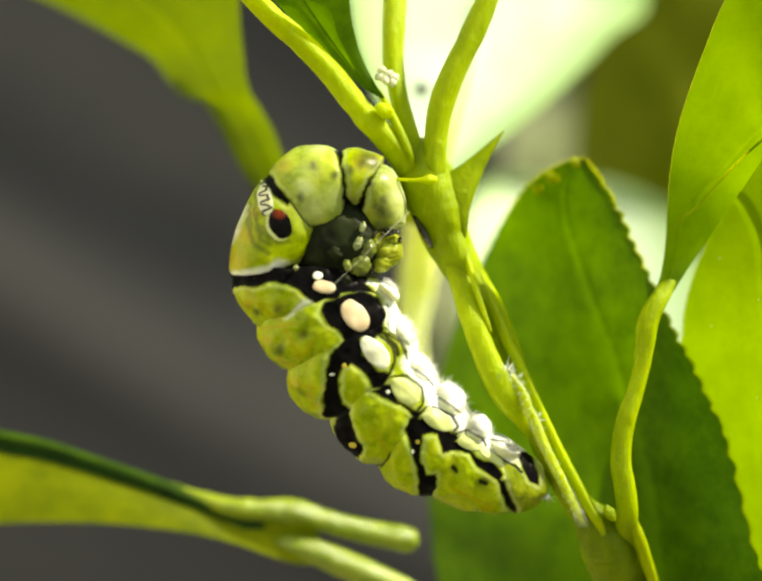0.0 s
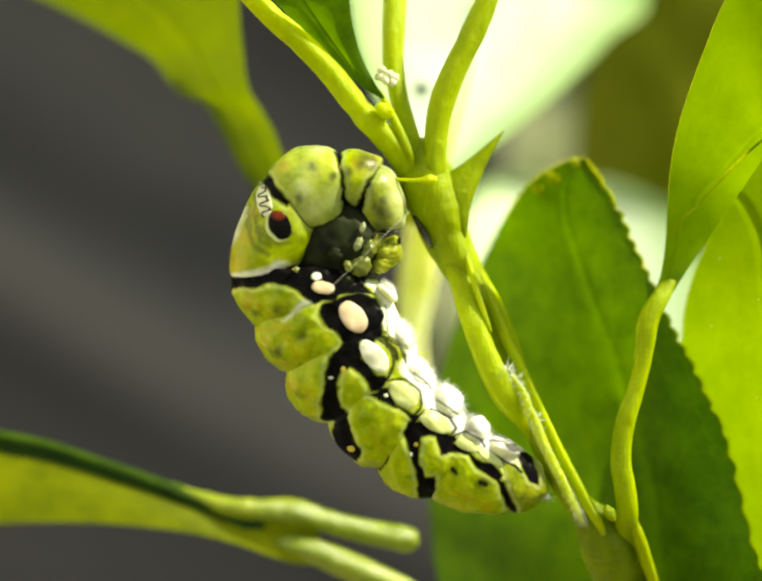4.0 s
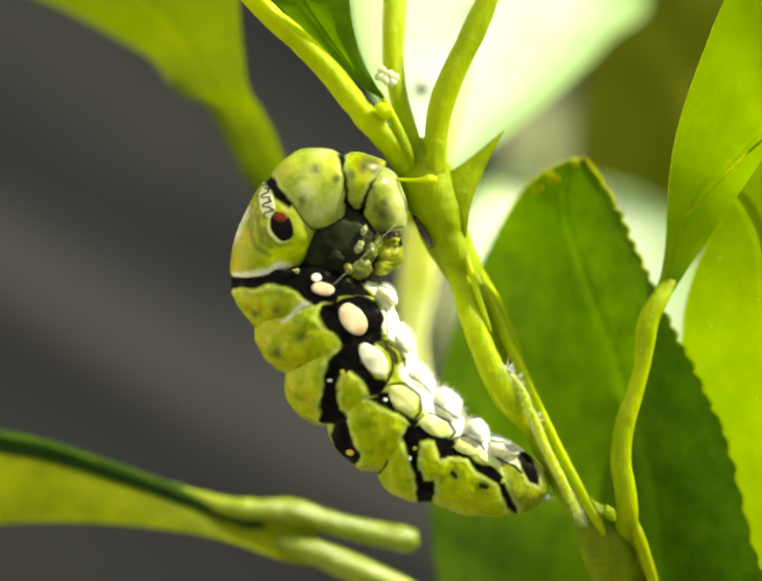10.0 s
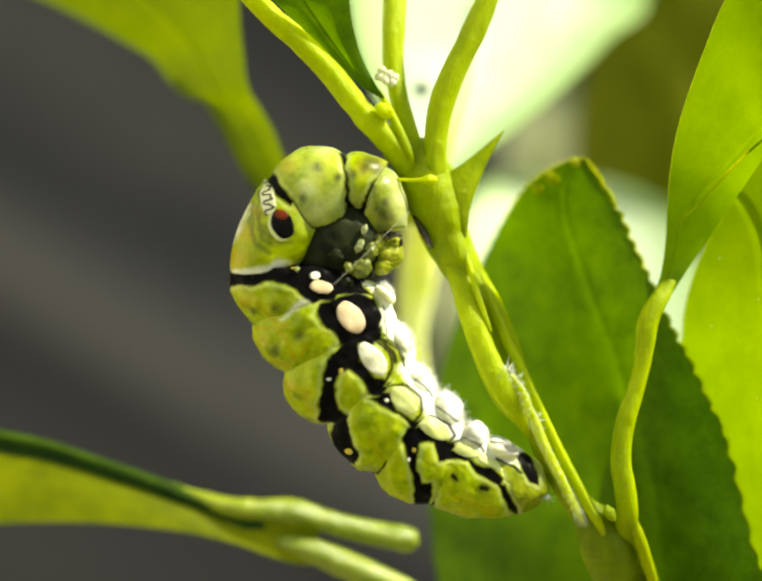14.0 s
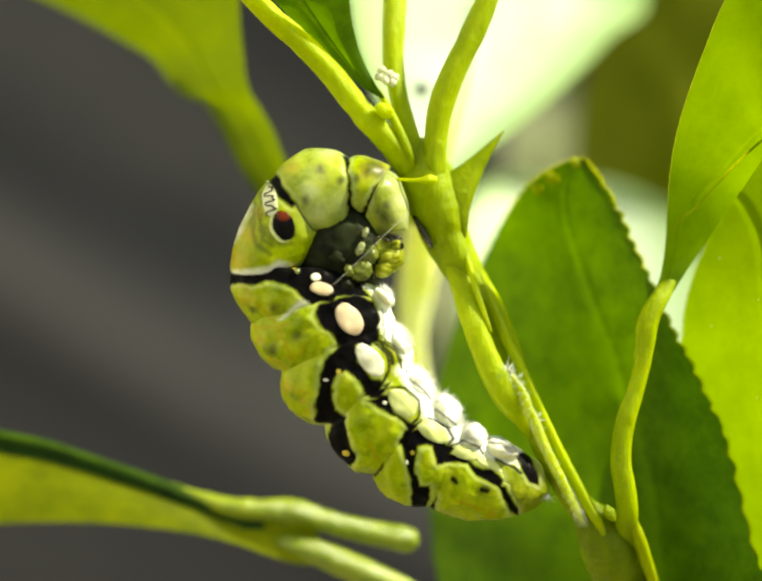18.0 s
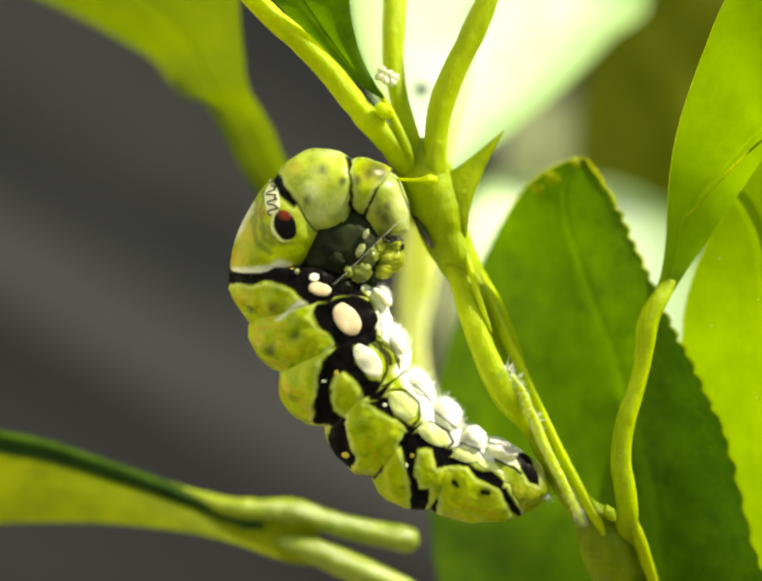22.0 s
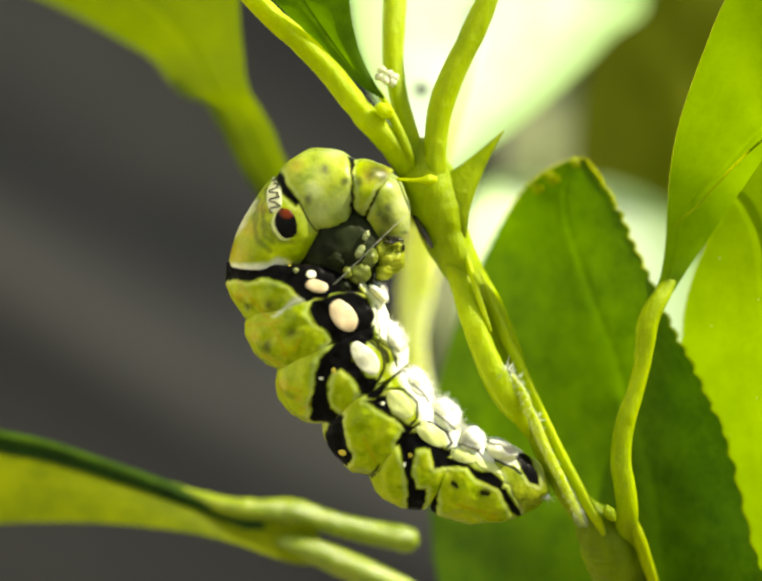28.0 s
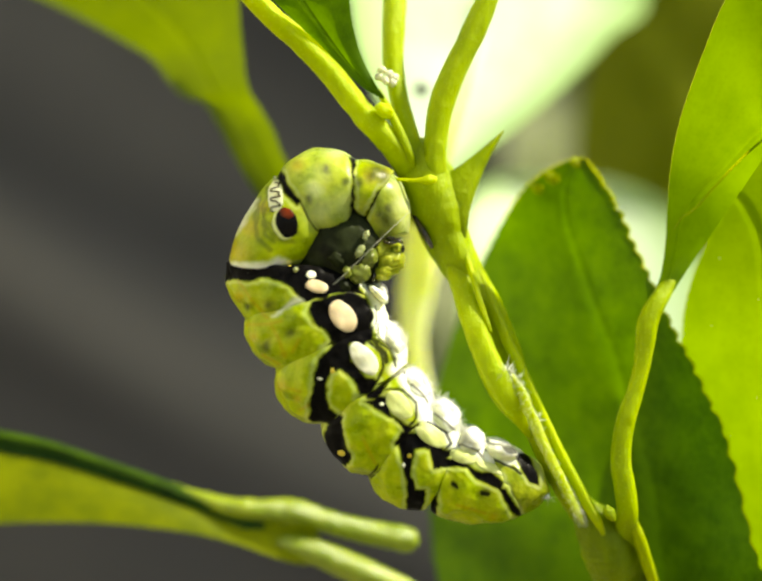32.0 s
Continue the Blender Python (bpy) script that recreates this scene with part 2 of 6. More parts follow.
def concrete():
    m = Mat("weathered_concrete")
    turned = m.coord("Object", (1, 1, 1), (0, radians(-29), 0))
    slant = m.node("ShaderNodeMapping")
    m.link(turned, slant.inputs["Vector"])
    slant.inputs["Scale"].default_value = (3.2, 1, 12.0)
    broad = m.noise(slant.outputs[0], 1.5, 5, 0.55)
    mottle = m.noise(slant.outputs[0], 7.0, 6, 0.7)
    patch = m.noise(m.coord("Object"), 9.0, 3, 0.5)
    fine = m.noise(m.coord("Object"), 160.0, 6, 0.7)
    # dark and pale bands that cross the wall on a slant
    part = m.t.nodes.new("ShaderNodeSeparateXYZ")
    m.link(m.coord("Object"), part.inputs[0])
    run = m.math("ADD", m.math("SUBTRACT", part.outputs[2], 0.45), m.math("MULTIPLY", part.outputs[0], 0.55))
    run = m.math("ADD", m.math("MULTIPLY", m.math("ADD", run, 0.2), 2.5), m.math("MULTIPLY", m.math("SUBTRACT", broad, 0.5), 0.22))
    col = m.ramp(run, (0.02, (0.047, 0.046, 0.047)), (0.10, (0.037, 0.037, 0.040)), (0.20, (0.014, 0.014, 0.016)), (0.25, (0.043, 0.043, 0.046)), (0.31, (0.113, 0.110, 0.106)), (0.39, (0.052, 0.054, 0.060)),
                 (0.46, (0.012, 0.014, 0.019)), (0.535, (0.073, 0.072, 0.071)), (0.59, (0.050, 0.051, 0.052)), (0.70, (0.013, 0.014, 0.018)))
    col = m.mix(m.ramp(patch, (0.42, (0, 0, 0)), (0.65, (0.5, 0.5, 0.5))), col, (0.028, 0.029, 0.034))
    col = m.mix(0.6, col, m.ramp(mottle, (0.3, (0.6, 0.61, 0.65)), (0.7, (1.1, 1.08, 1.0))), "MULTIPLY")
    col = m.mix(0.5, col, m.ramp(fine, (0.3, (0.6, 0.6, 0.6)), (0.7, (1, 1, 1))), "MULTIPLY")
    m.base(col)
    m.set(Roughness=0.9)
    m.bump(fine, 0.5, 0.002)
    return m.m


def soil():
    m = Mat("soil")
    ob = m.coord("Object")
    n = m.noise(ob, 30.0, 8, 0.7)
    m.base(m.ramp(n, (0.3, (0.14, 0.12, 0.09)), (0.7, (0.26, 0.23, 0.18))))
    m.set(Roughness=0.95)
    m.bump(n, 0.8, 0.02)
    return m.m


CONCRETE, SOIL = concrete(), soil()
PLASTER = plain("pale_plaster", (0.72, 0.68, 0.58), (0.80, 0.76, 0.66), 12.0, 0.9, 0.4)


# ---- building helpers ----
def mesh_object(name, verts, faces, material, parent=None, label="", smooth=True, home=None):
    """A mesh from metres in the plan's space; home (mm) becomes its origin."""
    o = Vector((0, 0, 0)) if home is None else Vector(home) * MM
    v = np.asarray(verts, float) - np.array(o)
    me = bpy.data.meshes.new(name)
    me.from_pydata(v.tolist(), [], faces)
    me.materials.append(material)
    if smooth:
        me.polygons.foreach_set("use_smooth", [True] * len(me.polygons))
    me.update()
    ob = new(name, me)
    ob.location = o
    if parent is not None:
        ob.parent = parent
        base = Vector((0, 0, 0))
        up = parent
        while up is not None:
            base += up.location if up.type == "MESH" else Vector((0, 0, 0))
            up = up.parent
        ob.location = o - base
    if label:
        tagged(ob, label)
    return ob


def spline(points, n):
    """Catmull-Rom through the rows of points, n samples."""
    p = np.array(points, float)
    p = np.vstack([2 * p[0] - p[1], p, 2 * p[-1] - p[-2]])
    t = np.linspace(0, len(p) - 3 - 1e-9, n)
    i = t.astype(int)
    f = (t - i)[:, None]
    a, b, c, d = p[i], p[i + 1], p[i + 2], p[i + 3]
    return 0.5 * (2 * b + (c - a) * f + (2 * a - 5 * b + 4 * c - d) * f ** 2 + (3 * b - a - 3 * c + d) * f ** 3)


def grid_faces(rows, cols, loop):
    faces = []
    for i in range(rows - 1):
        for j in range(cols if loop else cols - 1):
            k = (j + 1) % cols
            faces.append((i * cols + j, i * cols + k, (i + 1) * cols + k, (i + 1) * cols + j))
    return faces


def tube_data(points, n=40, sides=16, lumps=0.03, seed=0, flat=1.0, ridge=0.0):
    """A tapered stem through rows (x, y, z, radius) in mm."""
    s = spline(points, n)
    c, r = s[:, :3], np.maximum(s[:, 3], 0.02)
    tan = np.gradient(c, axis=0)
    tan /= np.linalg.norm(tan, axis=1)[:, None]
    side = np.cross(tan, (0, 1, 0))
    side /= np.maximum(np.linalg.norm(side, axis=1), 1e-6)[:, None]
    back = np.cross(side, tan)
    a = np.linspace(0, 2 * math.pi, sides, endpoint=False)
    v = np.zeros((n, sides, 3))
    for j, ang in enumerate(a):
        wob = 1 + ridge * math.cos(4 * ang + seed) + lumps * np.array([noise.noise(Vector((i * 0.35, math.cos(ang) * 1.5 + seed * 7.3, math.sin(ang) * 1.5))) for i in range(n)])
        v[:, j] = c + (side * math.cos(ang) + back * math.sin(ang) * flat) * (r * wob)[:, None]
    verts = list(v.reshape(-1, 3)) + [c[0], c[-1]]
    faces = grid_faces(n, sides, True)
    k = n * sides
    for j in range(sides):
        faces.append((k, (j + 1) % sides, j))
        faces.append((k + 1, (n - 1) * sides + j, (n - 1) * sides + (j + 1) % sides))
    return np.array(verts) * MM, faces


def tube(name, points, material, parent, label="", n=40, sides=16, lumps=0.05, seed=0, flat=1.0):
    v, f = tube_data(points, n, max(sides, 28) if lumps >= 0.05 else sides, lumps, seed, flat, 0.045 if lumps >= 0.05 else 0.0)
    return mesh_object(name, v, f, material, parent, label)


def blade(name, left, right, material, parent, label="", cup=1.0, wave=0.5, teeth=0.0, fold=0.0, mid=0.5, n=110, m=44, seed=0, rim=None, smooth_left=1.0):
    """A leaf blade between two edges that run from its base to its tip (mm). cup bends it back
    at the edges, fold creases it along the midrib (mid: its share of the width, one value
    or several from base to tip), teeth scallops the edges (smooth_left: its share on the left)."""
    lo, ro = spline(left, n), spline(right, n)
    u = np.linspace(0, 1, m)
    rib = np.full(n, mid) if isinstance(mid, float) else spline(np.array(mid)[:, None], n)[:, 0]
    verts = np.zeros((n, m, 3))
    for i in range(n):
        w = (ro[i] - lo[i])
        ln = max(np.linalg.norm(w), 1e-6)
        e = teeth * (1 + 0.8 * (i / n) ** 4) * (abs(math.sin(i * 0.62 + 1.2 * noise.noise(Vector((i * 0.3, seed, 0))))) - 0.5 + 0.5 * noise.noise(Vector((i * 0.13, seed, 4))))
        a, b = lo[i] - w / ln * e * smooth_left, ro[i] + w / ln * e * 0.9
        for j in range(m):
            p = a + (b - a) * u[j]
            d = (u[j] - rib[i]) * 2
            p[1] += cup * d * d + fold * abs(d) + wave * noise.noise(Vector((p[0] * 0.09, p[2] * 0.09, seed * 3.1)))
            p[1] -= 0.22 * math.exp(-(d / 0.035) ** 2)
            verts[i, j] = p
    ob = mesh_object(name, verts.reshape(-1, 3) * MM, grid_faces(n, m, False), material, parent, label)
    if rim:
        for side, first, last, thick in rim if isinstance(rim[0], tuple) else (rim,):
            rows = [(*verts[i, side], thick * (0.75 + 0.5 * noise.noise(Vector((i * 0.4, seed, 1))))) for i in range(int(first * n), int(last * n))]
            v, f = tube_data(rows, len(rows) * 2, 7, 0.0)
            mesh_object("margin", v, f, STEM, parent, "pale thickened leaf edge")
    me = ob.data
    uvl = me.uv_layers.new(name="UVMap")
    idx = np.zeros(len(me.loops), int)
    me.loops.foreach_get("vertex_index", idx)
    uu = u[idx % m]
    at = rib[idx // m]
    uu = np.where(uu < at, uu / at * 0.5, 0.5 + (uu - at) / (1 - at) * 0.5)
    vv = (idx // m) / (n - 1)
    uvl.data.foreach_set("uv", np.stack([uu, vv], 1).ravel())
    return ob


def ellipsoid(centre, radii, turn=0.0, rows=18, cols=26, lump=0.0, seed=0):
    """Vertices (metres) and faces of a slightly lumpy ellipsoid; turn in degrees about y."""
    v, f = [], []
    rot = Matrix.Rotation(radians(turn), 3, "Y")
    for i in range(rows + 1):
        ph = math.pi * i / rows
        for j in range(cols):
            th = 2 * math.pi * j / cols
            d = Vector((math.sin(ph) * math.cos(th), math.sin(ph) * math.sin(th), math.cos(ph)))
            k = 1 + lump * noise.noise(d * 2.3 + Vector((seed * 5.1, 0, 0)))
            v.append((Vector(centre) + rot @ Vector((d.x * radii[0], d.y * radii[1], d.z * radii[2])) * k) * MM)
    return np.array([tuple(p) for p in v]), grid_faces(rows + 1, cols, True)


# ---- setting ----
def box(name, lo, hi, material, kind):
    x0, y0, z0 = lo
    x1, y1, z1 = hi
    v = [(x0, y0, z0), (x1, y0, z0), (x1, y1, z0), (x0, y1, z0), (x0, y0, z1), (x1, y0, z1), (x1, y1, z1), (x0, y1, z1)]
    f = [(0, 3, 2, 1), (4, 5, 6, 7), (0, 1, 5, 4), (1, 2, 6, 5), (2, 3, 7, 6), (3, 0, 4, 7)]
    ob = mesh_object(name, v, f, material, smooth=False)
    return tagged(ob, kind=kind)


ground_mesh = bpy.data.meshes.new("ground")
R = 600.0
ground_mesh.from_pydata([(-R, -R, 0), (R, -R, 0), (R, R, 0), (-R, R, 0)], [], [(0, 1, 2, 3)])
ground_mesh.materials.append(SOIL)
ground = tagged(new("ground", ground_mesh), "dry pale brown garden soil", "ground", kind="structure")
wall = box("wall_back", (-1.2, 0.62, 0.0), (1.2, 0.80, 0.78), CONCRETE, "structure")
tagged(wall, "low grey weathered concrete garden wall in shade", "wall")

# added out of view as a reflector, to fill the caterpillar's near side
bounce_wall = box("wall_side_bounce", (-1.15, -1.6, 0.0), (-1.0, 0.6, 2.2), PLASTER, "structure")
tagged(bounce_wall, "unseen pale plastered wall added to bounce sunlight", "wall")

# ---- the citrus shrub ----
shrub = new("citrus_shrub")
shrub.location = (0, 0, 0)
tagged(shrub, "young citrus shrub with winged leaf stalks growing from soil", "shrub")
lift = Vector((0, 0, HEIGHT))


def leaf(label):
    ob = new("leaf")
    ob.parent = shrub
    ob.location = lift
    return tagged(ob, label)


stems = new("stem")
stems.parent = shrub
stems.location = lift
tagged(stems, "ridged green main stem with fine pale hairs")

# main stem from the soil up to the shoot's node
# the trunk's shade is put into its colour, a darker stem green
tube("trunk", [(24, 8, -449, 3.6), (23.5, 8, -250, 3.3), (22.5, 7, -80, 2.9), (22.38, 6, -30.25, 2.27), (21.42, 5, -25.98, 2.26), (20.72, 4, -23.83, 2.46), (20.03, 3.3, -22.09, 2.49), (19.01, 2.7, -20.73, 1.97), (17.84, 2.2, -19.21, 1.2), (16.88, 2, -17.48, 0.68), (16.12, 2, -15.86, 0.34)], STEM_DIM, stems, "stem from the soil to the fork, its shade painted as dull olive", 120, 22, 0.05, 31)
tube("branch", [(19.49, 5.2, -22.71, 0.61), (18.46, 3.8, -20.96, 0.86), (17.27, 2.4, -18.98, 1.03), (16.29, 1.2, -17.16, 1.22), (15.02, 1, -14.83, 1.19), (13.5, 1.2, -11.66, 1.13), (12.16, 1.5, -8.44, 1.02), (10.99, 1.8, -4.98, 1.15), (9.54, 1.9, -1.79, 1.28), (7.84, 1.9, 0.77, 1.53), (6.56, 1.9, 2.98, 1.79), (5.63, 2, 4.95, 2.05), (5.12, 2, 7.08, 2.47), (4.18, 2, 9.29, 2.47), (3.59, 2.2, 11.23, 2.13), (3.17, 2.8, 12.77, 1.46)], STEM, stems, "ridged green stem up to the node", 130, 22, 0.06, 1)
tube("ridge", [(19.65, 1.6, -21.86, 0.13), (19.17, 0.5, -20.78, 0.3), (18.68, -0.1, -19.85, 0.44), (18.01, -0.05, -18.72, 0.5), (17.08, -0.15, -17.03, 0.52), (16.04, -0.05, -15.11, 0.5), (15, 0.05, -13.02, 0.48), (13.96, 0.15, -10.8, 0.46), (12.96, -0.1, -8.58, 0.44), (11.95, 0, -6.31, 0.44), (11.01, 0.3, -4.55, 0.46), (9.56, 0.8, -1.02, 0.42), (8.4, 1.2, 1.78, 0.34), (7.74, 1.6, 3.32, 0.21)], STEM_PALE, stems, "pale raised ridge along the stem", 90, 12, 0.06, 2)
tube("ridge", [(9.46, -0.9, -3.6, 0.17), (8.7, -0.9, -1.42, 0.25), (8.06, -0.5, 0.76, 0.25), (7.51, 0.3, 2.66, 0.25), (7.13, 1.2, 4.16, 0.21)], STEM_PALE, stems, "thin bright ridge under the node", 40, 10, 0.06, 17)
tube("swelling", [(5.82, 2.6, 5.48, 0.68), (6.3, 1.7, 2.89, 0.94), (6.78, 1.1, 1.19, 1.02), (7.26, 0.5, -0.42, 1.01), (7.74, -0.1, -2.1, 1.05), (8.51, -0.6, -4.28, 1.09), (9.46, -0.9, -6.7, 1.17), (10.34, -0.9, -8.45, 1.21), (11.19, -0.6, -9.9, 1.05), (12.03, -0.1, -11.1, 0.67), (13.01, 0.6, -12.76, 0.25)], STEM_PALE, stems, "yellow-green swollen leaf stalk lying on the stem", 80, 20, 0.05, 3)
tube("side_stem", [(23, 8, -120, 1.8), (19.95, 26, -44.32, 1.57), (13, 32, -26.5, 1.52), (6.9, 32, -17.36, 1.32), (4.24, 31, -10.2, 1.16), (3.42, 30, -6.13, 1.26), (3.31, 30, -3.11, 1.56), (3.62, 30, -0.1, 1.86), (4, 29, 2.9, 1.95), (4.05, 27, 6.32, 1.78), (3.27, 22, 9.52, 1.44), (2.99, 12, 12.15, 1.09)], STEM_WAN, stems, "pale yellow-green side stem", 60, 18, 0.05, 4)
# stalks that fan out above the node
tube("stalk", [(3.48, 1.2, 9.59, 1.1), (3.14, 1.2, 11.37, 1.02), (2.63, 1.4, 13, 0.85), (2.04, 1.8, 15.03, 0.81), (1.49, 2.2, 17.42, 0.81), (1.07, 2.6, 20.24, 0.9), (1.12, 3, 23.08, 0.99), (1.25, 4, 26.03, 1.04), (1.49, 6, 31.39, 0.96)], STEM_PALE, stems, "upright yellow-green stalk", 50, 16, 0.05, 5)
tube("stalk", [(4.67, 1.4, 7.56, 1.02), (4.61, 0.8, 9.65, 1.06), (4.64, 0.4, 11.52, 0.97), (4.81, 0.4, 13.63, 0.97), (5.15, 0.4, 15.87, 1.05), (5.99, 0.4, 18.27, 1.05), (7.35, 0.6, 21.04, 1.01), (8.5, 0.8, 23.52, 1.02), (9.4, 1, 25.76, 0.89), (10.45, 1.4, 29.22, 0.85)], STEM, stems, "curved green stalk", 50, 16, 0.05, 6)
tube("stalk", [(4.2, 3, 6.78, 0.43), (3.33, 2.2, 8.79, 0.85), (2.38, 1.3, 10.74, 1.15), (1.27, 0.6, 12.34, 1.14), (0.08, 0.2, 13.57, 1.05), (-1.18, 0.1, 14.87, 1.05), (-2.61, 0, 16.63, 1.03), (-4.59, 0, 19.07, 1.01), (-7, -0.6, 21.51, 0.96), (-9.25, -1.6, 23.33, 0.92), (-11.72, -3, 25.72, 0.83)], STEM_PALE, stems, "thick yellow-green leaf stalk", 80, 20, 0.06, 7)
tube("strand", [(-0.25, 1.4, 17.5, 0.21), (0.68, 0.4, 15.74, 0.34), (1.6, -0.2, 13.79, 0.38), (2.44, 0, 11.79, 0.42), (3.04, 0.6, 10.39, 0.34)], STEM, stems, "thin green strand beside the stalk", 30, 12, 0.05, 12)
v, f = ellipsoid((0.25, -0.9, 15.48), (0.86, 0.8, 0.62), 30, 14, 18, 0.25, 1)
mesh_object("bud", v, f, STEM_PALE, stems, "small yellow bud")
v, f = ellipsoid((19.68, -0.8, -19.18), (0.5, 0.7, 0.7), -35, 14, 18, 0.4, 5)
mesh_object("bud", v, f, STEM_DIM, stems, "small round green bud in the fork")
for bx in ((0.08, 0.2, 19.1), (0.75, 0.0, 18.75), (0.35, -0.2, 18.2), (1.2, 0.3, 18.45), (-0.15, 0.2, 18.55), (0.95, 0.1, 18.05)):
    v, f = ellipsoid(bx, (0.4, 0.45, 0.34), 70 * bx[0], 12, 14, 0.5, bx[0])
    mesh_object("bud", v, f, WAXY, stems, "tiny whitish bud")
tube("scar", [(1.17, -1.2, 9.56, 0.15), (2.33, -1.5, 9.46, 0.15), (3.42, -1.6, 9.46, 0.21), (4.09, -1.5, 9.5, 0.42), (4.68, -1, 9.58, 0.25)], STEM_PALE, stems, "pale raised leaf scar", 24, 12, 0.1, 8)
tube("thorn_scar", [(2.68, 1.4, 6.97, 0.13), (3.21, 0.6, 5.92, 0.25), (3.79, 0.1, 4.89, 0.32), (4.47, 0.3, 3.71, 0.17)], SCAR, stems, "glossy dark brown scar", 24, 12, 0.1, 18)


def fuzz(name, points, count, length, thick, material, parent, spread=1.0, seed=3, label=""):
    """Fine straight hairs in one mesh along a line of rows (x, y, z, radius)."""
    rng = np.random.RandomState(seed)
    s = spline(points, 200)
    verts, faces = [], []
    for _ in range(count):
        i = rng.randint(0, 199)
        d = rng.normal(size=3) * np.array((1, 0.8, 1))
        d /= np.linalg.norm(d)
        if d[1] > 0.4:
            d[1] = -d[1]
        root = s[i, :3] + d * s[i, 3] * 0.96
        tip = root + (d + rng.normal(size=3) * 0.35 * spread) * length * rng.uniform(0.5, 1.25)
        q = np.cross(tip - root, rng.normal(size=3))
        q /= max(np.linalg.norm(q), 1e-6)
        w = np.cross(tip - root, q)
        w /= max(np.linalg.norm(w), 1e-6)
        k = len(verts)
        for a in range(3):
            verts.append((root + (q * math.cos(a * 2.094) + w * math.sin(a * 2.094)) * thick) * MM)
        verts.append(tip * MM)
        faces += [(k, k + 1, k + 3), (k + 1, k + 2, k + 3), (k + 2, k, k + 3)]
    return tagged(mesh_object(name, verts, faces, material, parent, label), kind="stuff")


tube("ridge", [(11.1, -1.3, -7.26, 0.25), (12.02, -1.3, -8.68, 0.42), (12.65, -1.3, -10.18, 0.46), (13.37, -1.2, -11.78, 0.46), (14.13, -1.1, -13.54, 0.46), (14.97, -1, -15.22, 0.44), (15.82, -0.9, -16.99, 0.42), (16.77, -0.6, -18.78, 0.34), (17.51, 0, -20.2, 0.17)], STEM_PALE, stems, "downy pale ridge on the stem", 90, 12, 0.3, 23)
fuzz("hair", [(11.09, -1.45, -7.26, 0.42), (12.01, -1.45, -8.67, 0.42), (12.63, -1.45, -10.17, 0.42), (13.35, -1.35, -11.77, 0.42), (14.11, -1.25, -13.53, 0.42), (14.96, -1.15, -15.21, 0.42), (15.8, -1.05, -16.97, 0.42), (16.76, -0.75, -18.77, 0.42), (17.49, -0.15, -20.18, 0.42)], 1300, 0.2, 0.016, DOWN, stems, 1.0, 16, "short pale hairs")
fuzz("hair", [(11.08, -1.6, -7.25, 0.42), (12, -1.6, -8.66, 0.42), (12.62, -1.6, -10.16, 0.42), (13.34, -1.5, -11.76, 0.42), (14.1, -1.4, -13.51, 0.42)], 90, 0.34, 0.016, DOWN, stems, 1.0, 5, "fine white hairs")
fuzz("hair", [(10.58, -1.6, -6.75, 0.37), (11.08, -1.6, -7.25, 0.37)], 46, 0.75, 0.032, DOWN, stems, 1.2, 6, "tuft of white hairs")
fuzz("hair", [(11.76, -1.4, -7.67, 0.38), (12.1, -1.4, -8.26, 0.33)], 34, 0.55, 0.03, DOWN, stems, 1.2, 7, "tuft of white hairs")
fuzz("hair", [(13.28, -1.2, -10.86, 0.33), (13.53, -1.2, -11.36, 0.29)], 22, 0.55, 0.03, DOWN, stems, 1.2, 8, "tuft of white hairs")

# leaves; edges run from base to tip
# broad dark leaf behind the stem
lf = leaf("broad dark green leaf with a scalloped edge")
blade("blade",
      [(17.96, 12, -37.27), (7.05, 17, -30.92), (4.8, 20, -21.95), (5.04, 20, -12.45), (7.11, 18.5, -3.86), (10.03, 16, 3.62), (12.53, 11, 8.38), (14.25, 9.2, 10.35), (16.0, 8.2, 11.35), (17.73, 7.4, 12.1)],
      [(24.61, 8, -36.83), (35.34, 4.5, -30.4), (33.16, 4, -23.4), (30.95, 4.2, -14.14), (28.08, 4.6, -7.45), (25.49, 5.2, -2.26), (23.32, 5.8, 2.75), (21.37, 6.3, 7.45), (20.01, 6.6, 9.65), (18.82, 6.9, 11.34), (17.95, 7.2, 12.05)],
      LEAF_DEEP, lf, cup=0.8, wave=1.2, teeth=0.5, smooth_left=0.2, fold=-0.9, mid=(0.57, 0.66, 0.73, 0.72, 0.69, 0.59, 0.45, 0.43, 0.46, 0.5), seed=1, n=190, rim=((-1, 0.2, 0.99, 0.13), (0, 0.62, 0.99, 0.1)))

for c, r in (((15.62, 8.4, 10.29), (0.7, 0.35, 0.5)), ((14.36, 9.2, 9.36), (0.55, 0.3, 0.42)), ((17.62, 7.2, 11.63), (0.6, 0.3, 0.4))):
    v, f = ellipsoid(c, r, 32, 14, 18, 0.35, c[0])
    mesh_object("tooth", v, f, STEM_OLIVE, lf, "rounded pale tooth of the leaf edge")

